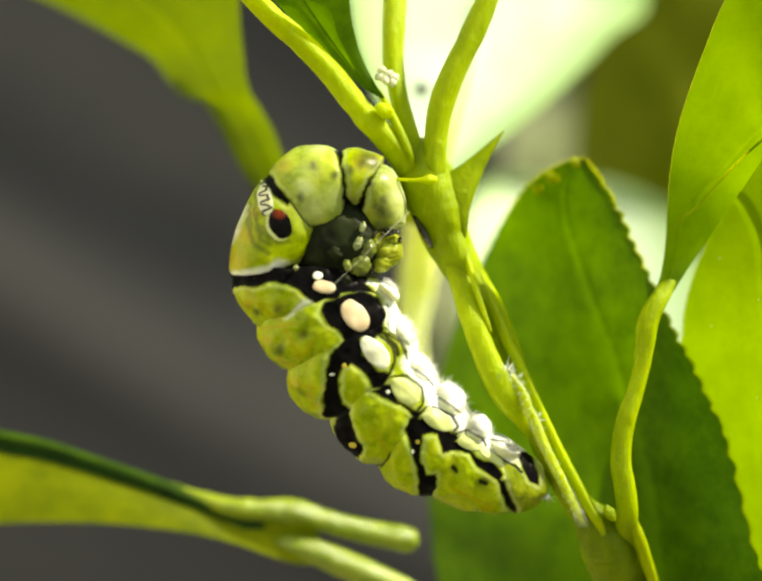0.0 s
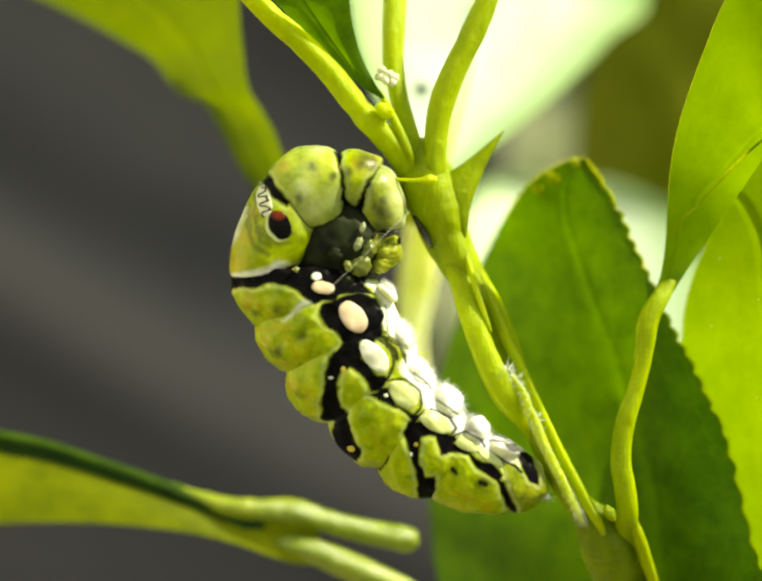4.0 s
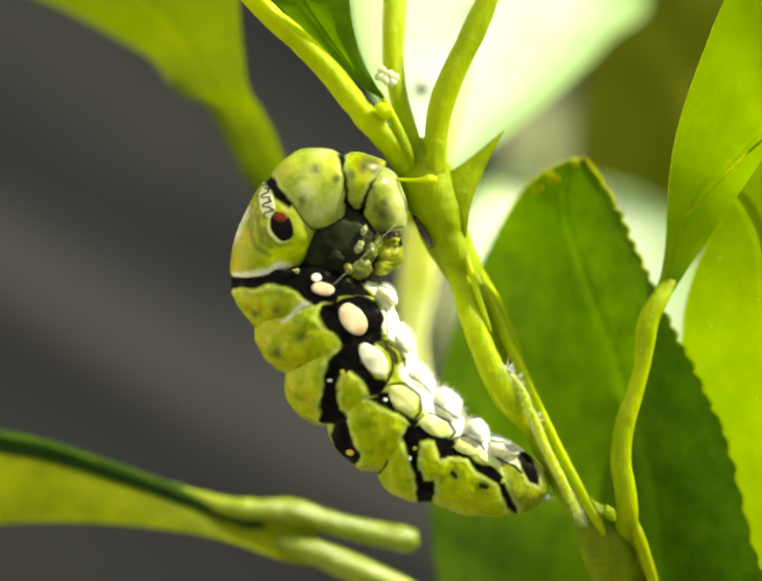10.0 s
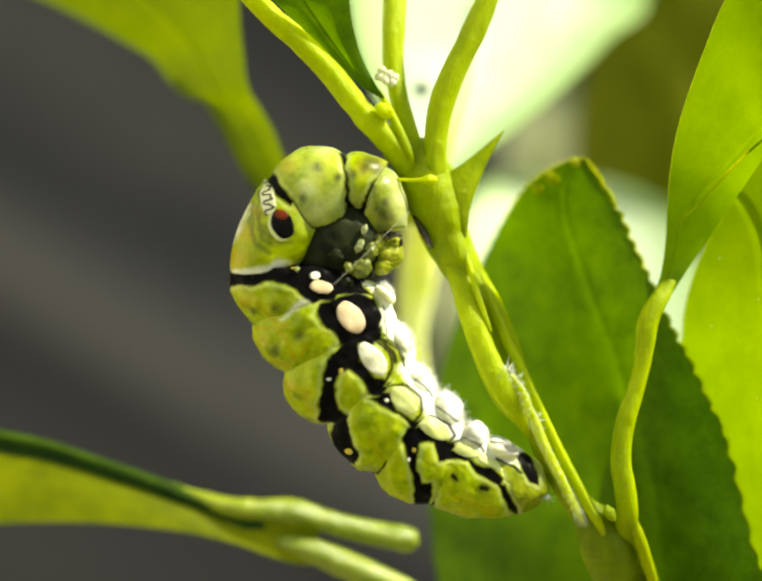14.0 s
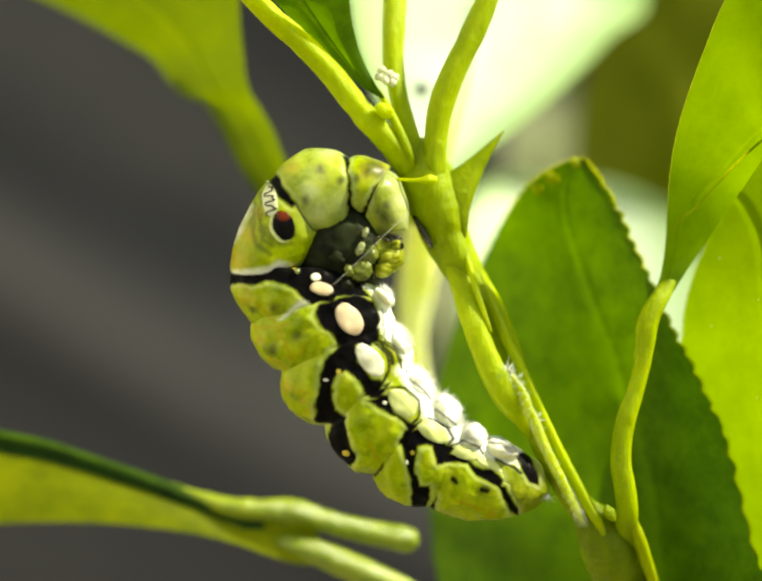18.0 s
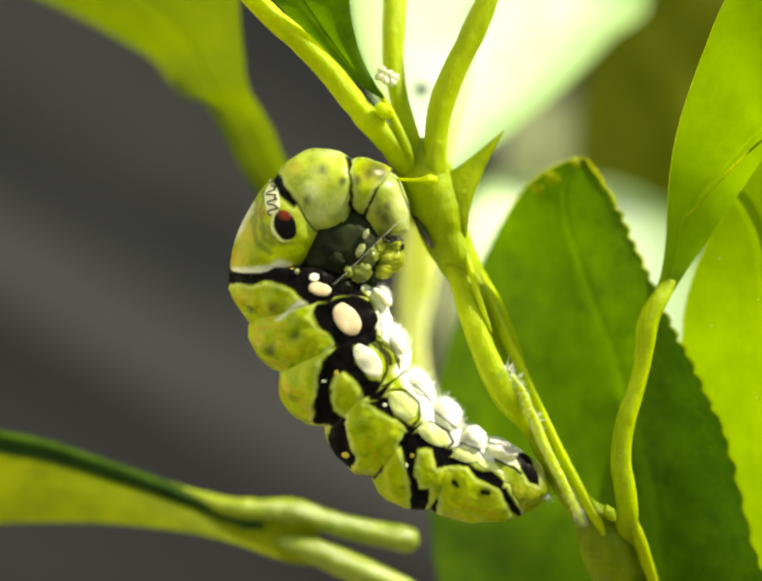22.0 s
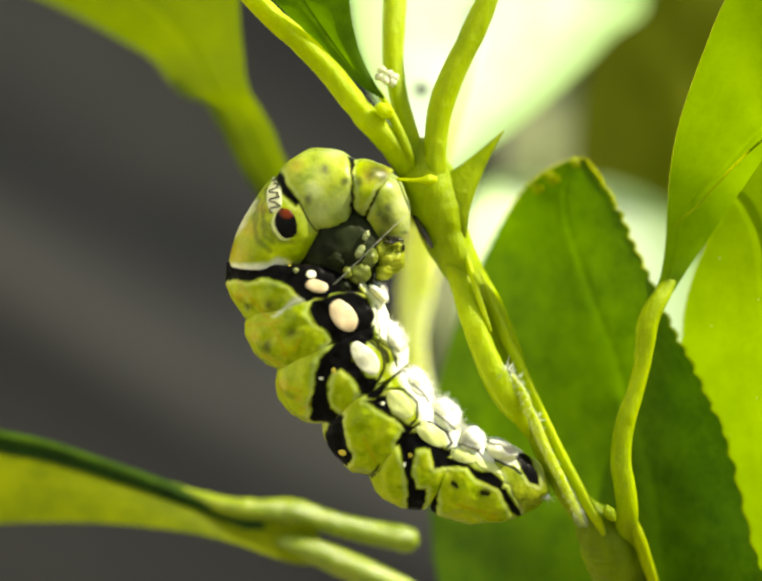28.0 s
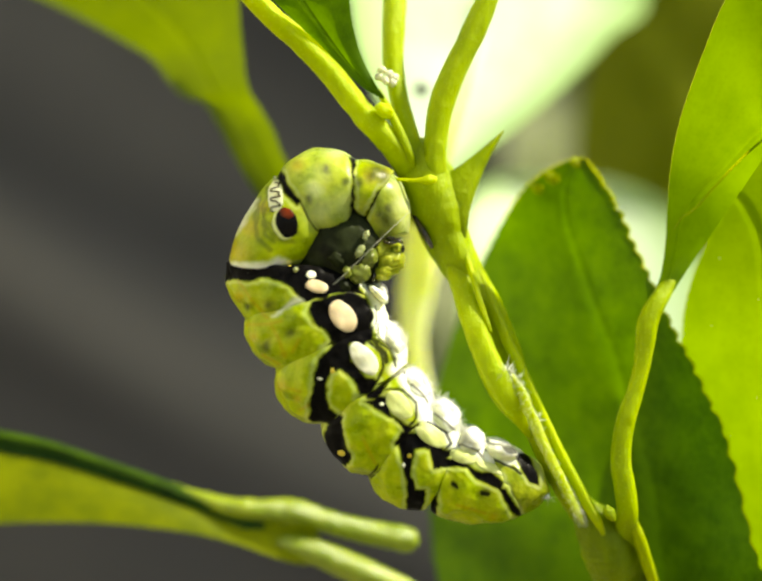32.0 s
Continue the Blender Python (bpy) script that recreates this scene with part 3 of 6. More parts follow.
# bright leaf on its bent, winged stalk
lf = leaf("sunlit lime-green leaf on a bent winged stalk")
tube("petiole", [(21.67, 4.6, -23.92, 1.3), (21.6, 2.8, -21.73, 1.2), (21.41, 1.4, -20.26, 1.06), (21.4, 0.4, -19.07, 0.97), (21.09, 0, -16.92, 0.97), (20.79, 0, -14.82, 0.95), (20.92, 0, -12.71, 0.9), (21.38, 0, -10.61, 0.86), (22.11, 0.1, -8.51, 0.74), (22.63, 0.2, -6.41, 0.78), (22.94, 0.3, -4.3, 0.91), (23.08, 0.4, -3.25, 0.97), (23.39, 0.5, -2.2, 0.93), (24.06, 0.7, -1.01, 0.85), (24.87, 1.3, 0.25, 0.76), (25.78, 1.9, 1.7, 0.6), (26.67, 2.4, 3.25, 0.34), (27.41, 2.7, 4.37, 0.13)], STEM, lf, "", 90, 18, 0.05, 9)
tube("petiole_rib", [(24.44, 2.9, -26.88, 0.47), (23.91, 2.5, -25.32, 0.51), (23.21, 1.8, -23.5, 0.55), (22.61, 1.2, -21.8, 0.55), (22.13, 0.8, -20.48, 0.42), (21.77, 0.7, -19.2, 0.21)], STEM_OLIVE, lf, "paler rib running down from the stalk", 40, 12, 0.05, 33)
blade("blade",
      [(23.59, 0.7, -0.76), (24.4, 0.7, 1.52), (24.85, 0.9, 4.15), (24.98, 0.9, 7.11), (25.25, 0.5, 10.89), (25.84, -0.5, 14.6), (27.22, -2.2, 19.42), (29.32, -4.2, 24.9), (33.11, -5.6, 30.35)],
      [(25.11, 0.7, -0.68), (26.15, 0.8, 0.93), (27.24, 1, 2.54), (28.49, 1.1, 4.28), (29.95, 0.8, 6.56), (31.19, 0, 8.63), (32.91, -1.8, 11.48), (35.51, -4, 14.68), (37.93, -5.8, 26.66)],
      LEAF_LIME, lf, "", cup=0.1, wave=0.35, teeth=0.05, mid=(0.5, 0.42, 0.36, 0.34, 0.52, 0.7, 0.8, 0.84, 0.85), seed=2, n=190, rim=(0, 0.15, 0.9, 0.035))
tube("midrib", [(25.37, 0.7, 5.16, 0.04), (26.21, 0.7, 6.34, 0.08), (27.37, 0.55, 7.18, 0.13), (29.33, 0.2, 9.44, 0.13), (31.2, -1, 11.54, 0.1), (32.99, -2.4, 13.26, 0.08)], STEM, lf, "thin yellow midrib line", 40, 8, 0.1, 22)

lf = leaf("sunlit lime-green leaf hanging behind the dark one")
blade("blade",
      [(29.69, 4.4, 7.7), (29.2, 4.8, 4.6), (28.22, 5.4, 1.96), (27.53, 6.2, -0.74), (27.27, 7, -3.61), (27.44, 8, -7.61), (28.5, 9, -13.45), (31, 9.5, -21.53), (34.23, 10, -29.66)],
      [(30.26, 4.2, 8.04), (32.44, 3.6, 11.5), (35.3, 1.8, 14.27), (38.89, -0.4, 10.72), (40.59, -1.6, 2.39), (41.53, -1, -5.86), (41.52, 0.6, -13.42), (39.9, 3.6, -21.4), (35.45, 9, -29.48)],
      LEAF_LIME, lf, "", cup=0.3, wave=0.8, teeth=0.08, mid=0.5, seed=3, n=150, rim=(0, 0.12, 0.6, 0.05))
tube("petiole", [(22.84, 8, -48.77, 1.15), (29.21, 9, -36.6, 0.98), (33.87, 10, -30.33, 0.63), (34.91, 9.6, -27.58, 0.27)], STEM, lf, "", 40, 10)

for c in ((33.08, 2.4, -0.77), (30.04, 4.4, 2.86), (29.42, 4.8, -3.12), (33.2, 3.6, -9.47), (31.22, 5.6, -12.95)):
    v, f = ellipsoid((c[0], c[1] - 0.55, c[2]), (0.13, 0.05, 0.07), 25 * c[0], 8, 10, 0.4, c[2])
    mesh_object("speck", v, f, LIMEY, lf, "tiny pale speck")

# small green wing on the node
lf = leaf("small green wing of a leaf stalk")
blade("blade",
      [(4.07, 1.2, 6.7), (4.65, 0.8, 8.59), (5.32, 0.5, 9.97), (6.33, 0.5, 10.56), (7.61, 0.6, 11.45), (9.14, 0.8, 12.69), (10.68, 1, 14.02)],
      [(6.5, 0.5, 3.08), (7.21, 0.2, 4.05), (7.53, 0, 5.47), (7.79, 0, 7.16), (8.35, 0.3, 8.86), (9.26, 0.7, 11.08), (10.76, 1, 13.94)],
      STEM, lf, "", cup=0.5, wave=0.3, mid=0.5, n=50, m=24, seed=4)

# dark leaf above the thick stalk
lf = leaf("dark green leaf standing above its thick stalk")
blade("blade",
      [(0.25, 0.2, 16.56), (-1.65, 0.5, 17.65), (-3.97, 0.5, 19.85), (-6.66, -0.8, 22.44), (-9.06, -2.6, 24.54), (-11.65, -4, 26.98), (-13.92, -6, 32.29)],
      [(0.34, 0.2, 16.69), (-0.67, 0.3, 18.26), (-1.77, 0, 20.54), (-2.43, -0.8, 22.95), (-2.75, -1.8, 25.3), (-2.85, -2.8, 28.02), (-12.71, -6, 32.7)],
      LEAF_MID, lf, "", cup=0.6, wave=0.4, mid=0.34, fold=-0.7, n=60, m=30, seed=5)

# leaf with a wide winged stalk, out beyond the caterpillar
lf = leaf("yellow-green leaf with a broad winged stalk")
tube("petiole", [(4.44, 31, -10.2, 0.91), (0.8, 30, -7.63, 0.9), (-3.16, 27, -0.1, 0.99), (-6.94, 22.5, 6.55, 1.16), (-9.99, 21, 10.18, 0.96), (-11.87, 20.6, 13.02, 0.72), (-13.54, 20.6, 16.02, 0.57), (-15.67, 21, 19.4, 0.43), (-18.5, 22.4, 22.93, 0.34)], STEM_OLIVE, lf, "", 80, 14)
blade("blade",
      [(-9.19, 19.4, 6.06), (-11.57, 19.6, 8.68), (-13.11, 20, 10.93), (-14.76, 20.4, 13.81), (-16.15, 21, 16.44), (-17.55, 21.6, 18.51), (-19.46, 22.4, 19.17), (-21.12, 23.4, 20.83), (-22.99, 24.4, 23.18), (-25.86, 25.4, 24.98), (-29.75, 26.4, 27.23), (-33.97, 27.4, 29.41), (-38.95, 28, 31.8), (-42.16, 29, 34.37)],
      [(-4.41, 17.8, 6.01), (-6.76, 17.8, 8.59), (-8.45, 17.8, 11.17), (-9.56, 17.6, 13.4), (-10.3, 17.4, 15.35), (-11.5, 17.2, 17.39), (-12.66, 17, 19.33), (-13.05, 16.6, 21.34), (-13.23, 16, 23.59), (-13.42, 15.4, 25.82), (-13.62, 15, 28.53), (-14.58, 16, 31.48), (-19.2, 20, 34.59), (-35.77, 27, 36.96)],
      LEAF_MOSS, lf, "", cup=-0.3, wave=0.5, mid=(0.5, 0.5, 0.46, 0.42), seed=6)

# leaf behind the node, its overexposure painted as near-white colour
lf = leaf("leaf in full sun, its glare painted as near-white")
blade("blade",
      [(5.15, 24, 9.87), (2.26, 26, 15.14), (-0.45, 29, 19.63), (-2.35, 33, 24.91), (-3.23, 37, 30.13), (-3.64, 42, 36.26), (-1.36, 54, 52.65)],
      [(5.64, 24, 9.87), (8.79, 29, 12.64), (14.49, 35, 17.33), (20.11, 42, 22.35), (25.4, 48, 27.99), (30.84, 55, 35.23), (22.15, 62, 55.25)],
      LEAF_GLARE, lf, "", cup=-3.0, wave=1.2, mid=0.5, seed=7)
tube("petiole", [(3.1, 13, 7.21, 1.05), (4.18, 20, 8.93, 0.95), (5.42, 25, 11.14, 0.73), (8.56, 35, 21.05, 0.31), (11.13, 44, 33.39, 0.22)], STEM_PALE, lf, "", 30, 12)

v, f = ellipsoid((4.08, 24, 20.12), (0.75, 0.4, 0.6), 20, 12, 16, 0.4, 6)
mesh_object("blemish", v, f, DUSKY, lf, "small dark blemish")

lf = leaf("sunlit leaf far behind the shoot, glare painted as near-white")
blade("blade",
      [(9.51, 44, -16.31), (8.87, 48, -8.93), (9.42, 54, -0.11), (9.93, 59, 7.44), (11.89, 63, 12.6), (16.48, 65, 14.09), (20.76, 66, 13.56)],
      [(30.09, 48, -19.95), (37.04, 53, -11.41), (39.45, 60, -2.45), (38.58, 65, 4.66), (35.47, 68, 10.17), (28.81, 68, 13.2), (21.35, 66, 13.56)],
      LEAF_GLARE, lf, "", cup=-3.0, wave=1.0, mid=0.5, seed=8)
tube("petiole", [(22, 6, -120, 1.2), (20, 30, -60, 1.0), (20.07, 47, -19.85, 0.82), (21.48, 55.5, -5.83, 0.46), (21.56, 65, 10.63, 0.24)], STEM, lf, "", 30, 10)

lf = leaf("olive green leaf in shade behind the shoot")
blade("blade",
      [(29.97, 82, -10.42), (26.53, 80, -0.13), (25.58, 80, 11.35), (25.9, 80, 22.83), (27.81, 80, 33.04), (31, 80, 43.24), (39.29, 80, 54.72)],
      [(32.63, 78, -10.24), (43.64, 76, -2.63), (51.16, 76, 9.91), (53.67, 76, 22.45), (53.67, 76, 33.73), (51.6, 78, 44.14), (40.57, 80, 54.72)],
      LEAF_OLIVE, lf, "", cup=2.0, wave=1.5, mid=0.5, seed=9)
tube("petiole", [(22, 6, -160, 1.3), (26, 60, -60, 1.1), (31.32, 80, -11.61, 0.96), (34.68, 79, 12.58, 0.57), (36.5, 79, 20.0, 0.2)], STEM_DIM, lf, "", 30, 10)

lf = leaf("grey-green leaf far behind the shoot")
blade("blade",
      [(23.5, 128, 12.13), (20.04, 128, 16.74), (19.03, 130, 23.05), (21.57, 133, 29.54), (26.53, 136, 35.38)],
      [(25.04, 128, 12.13), (29.85, 130, 16.86), (32.9, 133, 23.29), (32.85, 136, 29.85), (27.32, 136, 35.38)],
      LEAF_WAN, lf, "", cup=-1.0, wave=1.0, n=40, m=20, seed=12)
tube("petiole", [(22, 8, -140, 1.2), (26, 80, -60, 1.0), (24.1, 126, -7.78, 0.53), (24.27, 128, 12.9, 0.38), (26.01, 132, 26.32, 0.23)], STEM, lf, "", 30, 10)
lf = leaf("grey-green leaf behind the pale side stem")
blade("blade",
      [(8.5, 84, -16.99), (5.76, 86, -10.6), (5.56, 89, -2.78), (7.11, 92, 2.55), (9.91, 95, 7.33)],
      [(9.79, 84, -16.99), (14.19, 87, -10.64), (15.03, 90, -2.79), (13.19, 93, 2.56), (10.58, 95, 7.33)],
      LEAF_WAN, lf, "", cup=-1.0, wave=1.0, n=40, m=20, seed=13)
tube("petiole", [(22, 8, -150, 1.2), (18, 50, -70, 1.0), (9.15, 84, -17.64, 0.52), (10.04, 90, -2.79, 0.27)], STEM, lf, "", 30, 10)

# low leaf reaching out to the side, nearer than the rest
lf = leaf("long yellow-green leaf with a dark folded rib")
blade("blade",
      [(-5.58, -12.4, -18.67), (-8.64, -13, -18.43), (-12.08, -13.4, -17.77), (-14.76, -13.5, -16.83), (-18.6, -13.5, -15.3), (-22.44, -13.5, -13.91), (-26.29, -13.5, -12.61), (-30.13, -13.5, -11.8), (-34.74, -13.5, -10.84)],
      [(-3.24, -13.2, -21.64), (-6.65, -14.2, -21.64), (-11.16, -15.2, -19.97), (-14.33, -15.8, -19.05), (-18.25, -16.2, -18.43), (-21.98, -16.4, -18.11), (-25.71, -16.6, -18.01), (-29.43, -16.8, -18.09), (-33.88, -17, -18.44)],
      LEAF_YELLOW, lf, "", cup=0.2, wave=0.25, mid=0.04, seed=10)
# the fold's underside shading is put into a very dark green
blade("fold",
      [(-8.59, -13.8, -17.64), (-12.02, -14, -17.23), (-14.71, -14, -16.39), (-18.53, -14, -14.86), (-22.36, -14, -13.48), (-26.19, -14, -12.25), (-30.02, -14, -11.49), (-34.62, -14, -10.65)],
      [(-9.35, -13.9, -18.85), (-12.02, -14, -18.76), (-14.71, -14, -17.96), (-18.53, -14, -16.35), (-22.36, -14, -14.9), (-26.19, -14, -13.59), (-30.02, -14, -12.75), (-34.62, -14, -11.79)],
      LEAF_SHADED, lf, "folded side of the leaf, its shade painted as dark green", cup=-0.1, wave=0.1, mid=0.9, m=16, seed=11)
blade("fold",
      [(-10.15, -13.4, -16.84), (-12.84, -13.5, -16.45), (-14.76, -13.5, -15.76), (-18.6, -13.5, -14.37), (-22.44, -13.5, -13.07), (-26.29, -13.5, -11.8), (-30.13, -13.5, -10.99), (-34.74, -13.5, -10.15)],
      [(-10.1, -14.1, -17.68), (-12.77, -14.2, -17.29), (-14.68, -14.2, -16.52), (-18.51, -14.2, -15.07), (-22.33, -14.2, -13.69), (-26.16, -14.2, -12.43), (-29.98, -14.2, -11.63), (-34.57, -14.2, -10.78)],
      LEAF_DEEP, lf, "olive upper side of the fold", cup=-0.1, wave=0.1, mid=0.5, m=16, seed=15)
tube("petiole", [(-18.65, -13.1, -14.57, 0.04), (-16.7, -13.3, -15.24, 0.15), (-14.75, -13.6, -16.13, 0.42), (-12.42, -13.9, -16.94, 0.69), (-10.12, -13.9, -17.25, 0.84), (-7.83, -13.6, -17.44, 0.96), (-6.31, -13.3, -17.66, 1), (-4.78, -13, -18.2, 0.89), (-3.24, -12.8, -18.69, 0.89), (-0.54, -12.5, -19.35, 0.93), (1.59, -12.4, -19.75, 1.01), (2.4, -12.2, -19.93, 0.93), (2.8, -12, -20.04, 0.47)], STEM_SHINY, lf, "", 110, 20, 0.12)
tube("petiole", [(-9.44, -12.6, -19.88, 0.31), (-7.48, -13, -20.05, 0.77), (-5.55, -13.2, -20.57, 1), (-2.46, -13.2, -21.87, 1.08), (0.62, -13, -23.29, 1.08), (4.51, -12, -25.71, 1.09), (10.36, -6, -30.83, 1.21), (17.74, 2, -55.51, 1.71)], STEM_SHINY, lf, "", 60, 18)

# ---- the caterpillar ----
caterpillar = new("caterpillar")
caterpillar.location = lift
tagged(caterpillar, "plump green caterpillar with black bands and cream spots on a stem", "caterpillar")

BLACK = [
    [(-13.3, 1.77), (-12.59, 1.35), (-11.11, 1.09), (-9.43, 1.52), (-7.74, 2.23), (-6.06, 2.65), (-3.54, 2.44), (-1.01, 1.6), (-1.22, 0.34), (-0.59, -0.29), (-1.85, -0.17), (-3.54, -0.34), (-3.96, -0.76), (-5.56, -1.09), (-6.4, -0.67), (-7.24, 0), (-7.91, 0.59), (-9.43, 0.84), (-11.11, 0.34), (-13.13, 0.25)],
    [(-5.47, -1.85), (-5.14, -1.26), (-3.96, -0.59), (-1.85, 0), (-0.51, -0.59), (0.25, -2.19), (0, -3.87), (-1.01, -4.38), (-2.36, -4.29), (-3.37, -4.55), (-4.04, -3.45), (-4.88, -2.78)],
    [(-3.37, -4.46), (-1.94, -3.87), (-1.52, -5.77), (-0.51, -6.99), (0.67, -7.32), (-0.17, -8.5), (-1.01, -8.67), (-1.52, -7.32), (-2.61, -6.48), (-3.54, -6.65), (-3.96, -8.5), (-3.66, -9.85), (-2.78, -10.27), (-3.03, -10.94), (-3.96, -11.28), (-5.43, -10.86), (-5.14, -9.01), (-4.88, -7.24), (-4.63, -5.81), (-4.04, -5.05)],
    [(-1.14, -9.01), (-0.17, -8.25), (0.67, -8.33), (1.18, -9.6), (2.44, -10.4), (3.7, -10.52), (2.61, -11.28), (1.6, -10.1), (0.34, -9.6)],
    [(-4.21, -11.28), (-2.95, -10.44), (-2.61, -12.08), (-1.89, -13.64), (-2.19, -14.65), (-2.95, -15.11), (-3.96, -14.31), (-4.38, -12.71)],
    [(2.19, -11.11), (3.7, -10.94), (5.14, -11.87), (6.48, -12.38), (5.64, -13.97), (5.05, -13.97), (4.46, -12.38), (3.28, -12.42), (3.2, -13.55), (3.24, -14.82), (3.62, -15.66), (4.46, -15.91), (4.21, -18.6), (2.9, -18.6), (3.03, -16.29), (2.36, -13.76), (1.77, -12.21)],
    [(5.3, -13.76), (5.81, -12.8), (6.99, -13.22), (8.17, -14.23), (9.3, -14.73), (10.35, -15.57), (10.1, -16.5), (9.26, -15.99), (8.25, -15.24), (7.49, -14.06)],
    [(9.93, -16.29), (10.44, -16.08), (10.94, -17.55), (11.87, -19.28), (11.03, -19.03), (10.27, -17.55)],
    [(-2.15, -0.34), (-1.01, -0.67), (-0.08, -1.77), (0.08, -3.11), (-0.34, -4.04), (-1.14, -3.87), (-0.84, -2.4), (-1.43, -1.26), (-2.06, -0.84)],
    [(10.35, -12.92), (11.7, -13.22), (11.95, -13.89), (10.78, -13.64)],
    [(11.53, -13.89), (12.63, -13.81), (13.64, -15.49), (13.55, -16.67), (12.71, -16.16), (11.95, -14.9)],
    [(-3.96, 12.71), (-3.2, 12.54), (-3.28, 10.65), (-2.86, 8.33), (-2.61, 6.44), (-3.37, 6.44), (-3.11, 8.33), (-3.54, 10.65)],
    [(0.08, 10.65), (-0.84, 9.26), (-1.43, 7.7), (-1.77, 6.4), (-2.86, 6.4), (-2.19, 7.16), (-1.52, 8.33), (-0.76, 9.77)],
    [(-10.27, 10.65), (-9.6, 10.35), (-8.84, 8.97), (-7.58, 7.49), (-7.91, 7.16), (-9.34, 8.25), (-10.02, 9.34)],
]
PALE = [
    [(-1.52, 1.09), (0.67, 0.34), (2.78, -3.87), (5.09, -6.82), (7.62, -9.34), (9.3, -11.24), (12.67, -12.92), (12.46, -14.18), (10.99, -14.61), (8.46, -13.34), (5.93, -11.87), (3.7, -9.98), (2.57, -8.08), (1.18, -6.19), (0.46, -3.87), (-0.08, -1.77), (-0.8, -0.29)],
    [(-13.01, 1.6), (-11.95, 1.56), (-9.85, 1.89), (-8.17, 2.69), (-7.58, 2.53), (-9.43, 1.09), (-11.95, 0.76)],
    [(-6.6, -0.8), (-5.85, -0.84), (-7.0, -1.6), (-8.4, -2.38), (-7.4, -1.6)],
    # sheen painted along the shield's outer edge
    [(-11.95, 7.07), (-11.53, 7.28), (-12.04, 5.72), (-12.63, 4.12), (-13.05, 3.79), (-12.63, 5.39)],
]
LINES = [  # thin dark lines: half width, then points
    (0.17, [(-1.22, -3.11), (0, -3.87), (0.8, -4.92), (1.18, -5.89)]), (0.07, [(0.17, -3.37), (1.26, -4.38), (1.89, -5.64)]), (0.09, [(-0.51, -1.26), (0, -2.1), (0.08, -3.11)]), (0.06, [(0.25, -1.35), (0.55, -2.4), (0.38, -3.28)]),
    (0.14, [(-1.64, -0.42), (-0.38, -1.77), (-0.08, -3.11), (-0.93, -3.87)]),
    (0.12, [(0.34, -3.87), (1.3, -4.8), (2.02, -6.19)]),
    (0.14, [(-2.06, -3.96), (-0.59, -3.87), (0.59, -4.92), (1.01, -6.4), (0.46, -7.32)]),
    (0.12, [(0.51, -7.74), (1.94, -7.49), (3.03, -8.5), (3.2, -9.68), (2.78, -10.52)]),
    (0.10, [(2.69, -7.03), (3.62, -7.66), (4.21, -8.5)]),
    (0.12, [(2.86, -10.61), (4.25, -10.1), (5.81, -10.86), (6.23, -11.66), (5.81, -12.29)]),
    (0.10, [(4.67, -9.34), (5.72, -9.98), (6.48, -10.61)]),
    (0.12, [(5.81, -12.38), (7.2, -12.04), (8.46, -12.71), (8.76, -13.22)]),
    (0.10, [(9.09, -12.71), (10.57, -12.92), (11.62, -13.34)]),
    (0.12, [(8.67, -13.76), (10.35, -14.4), (12.04, -15.45)]),
    (0.10, [(-0.51, -15.57), (0.1, -14.7), (0.5, -14.2)]),
    (0.17, [(5.93, -15.36), (6.19, -15.53)]), (0.22, [(8.42, -16.5), (8.92, -16.75)]), (0.13, [(9.01, -19.45), (9.34, -19.57)]),
    (0.08, [(-7.74, 7.49), (-6.57, 6.23), (-5.3, 4.88)]),
]
SHEEN = [  # highlights painted as soft pale blots: centre, reach, strength
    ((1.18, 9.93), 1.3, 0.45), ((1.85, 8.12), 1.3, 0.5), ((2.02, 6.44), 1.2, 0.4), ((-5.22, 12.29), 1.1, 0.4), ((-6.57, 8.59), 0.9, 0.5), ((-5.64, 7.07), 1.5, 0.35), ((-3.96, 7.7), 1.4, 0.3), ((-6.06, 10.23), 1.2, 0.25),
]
SMUDGE = [  # dusky blots: centre, reach
    ((-8.8, -1.43), 0.8), ((-8.8, -4.92), 0.7), ((-10.69, -1.77), 0.5), ((-6.9, -3.87), 0.6), ((6.02, -15.45), 0.5), ((8.67, -16.5), 0.75),
    ((9.09, -19.53), 0.5), ((-5.64, 10.65), 0.6), ((-3.96, 9.6), 0.6), ((-1.14, 11.2), 1.0), ((-0.67, 10.61), 0.9), ((-6.9, 7.7), 0.5), ((-3.54, 12.12), 0.5), ((-2.69, 10.23), 0.6),
    ((-1.35, 11.28), 1.3), ((-0.84, 10.94), 1.3), ((-1.52, 10.78), 1), ((-0.59, 11.45), 0.5), ((0.04, 6.65), 1.6), ((-0.17, 5.39), 1.4),
    ((0.04, 4.97), 0.5), ((1.52, 5.05), 0.7), ((-0.59, 7.07), 0.6), ((-1.01, 8.97), 0.7), ((0.25, 7.49), 0.8), ((-7.74, 4.97), 0.4),
]


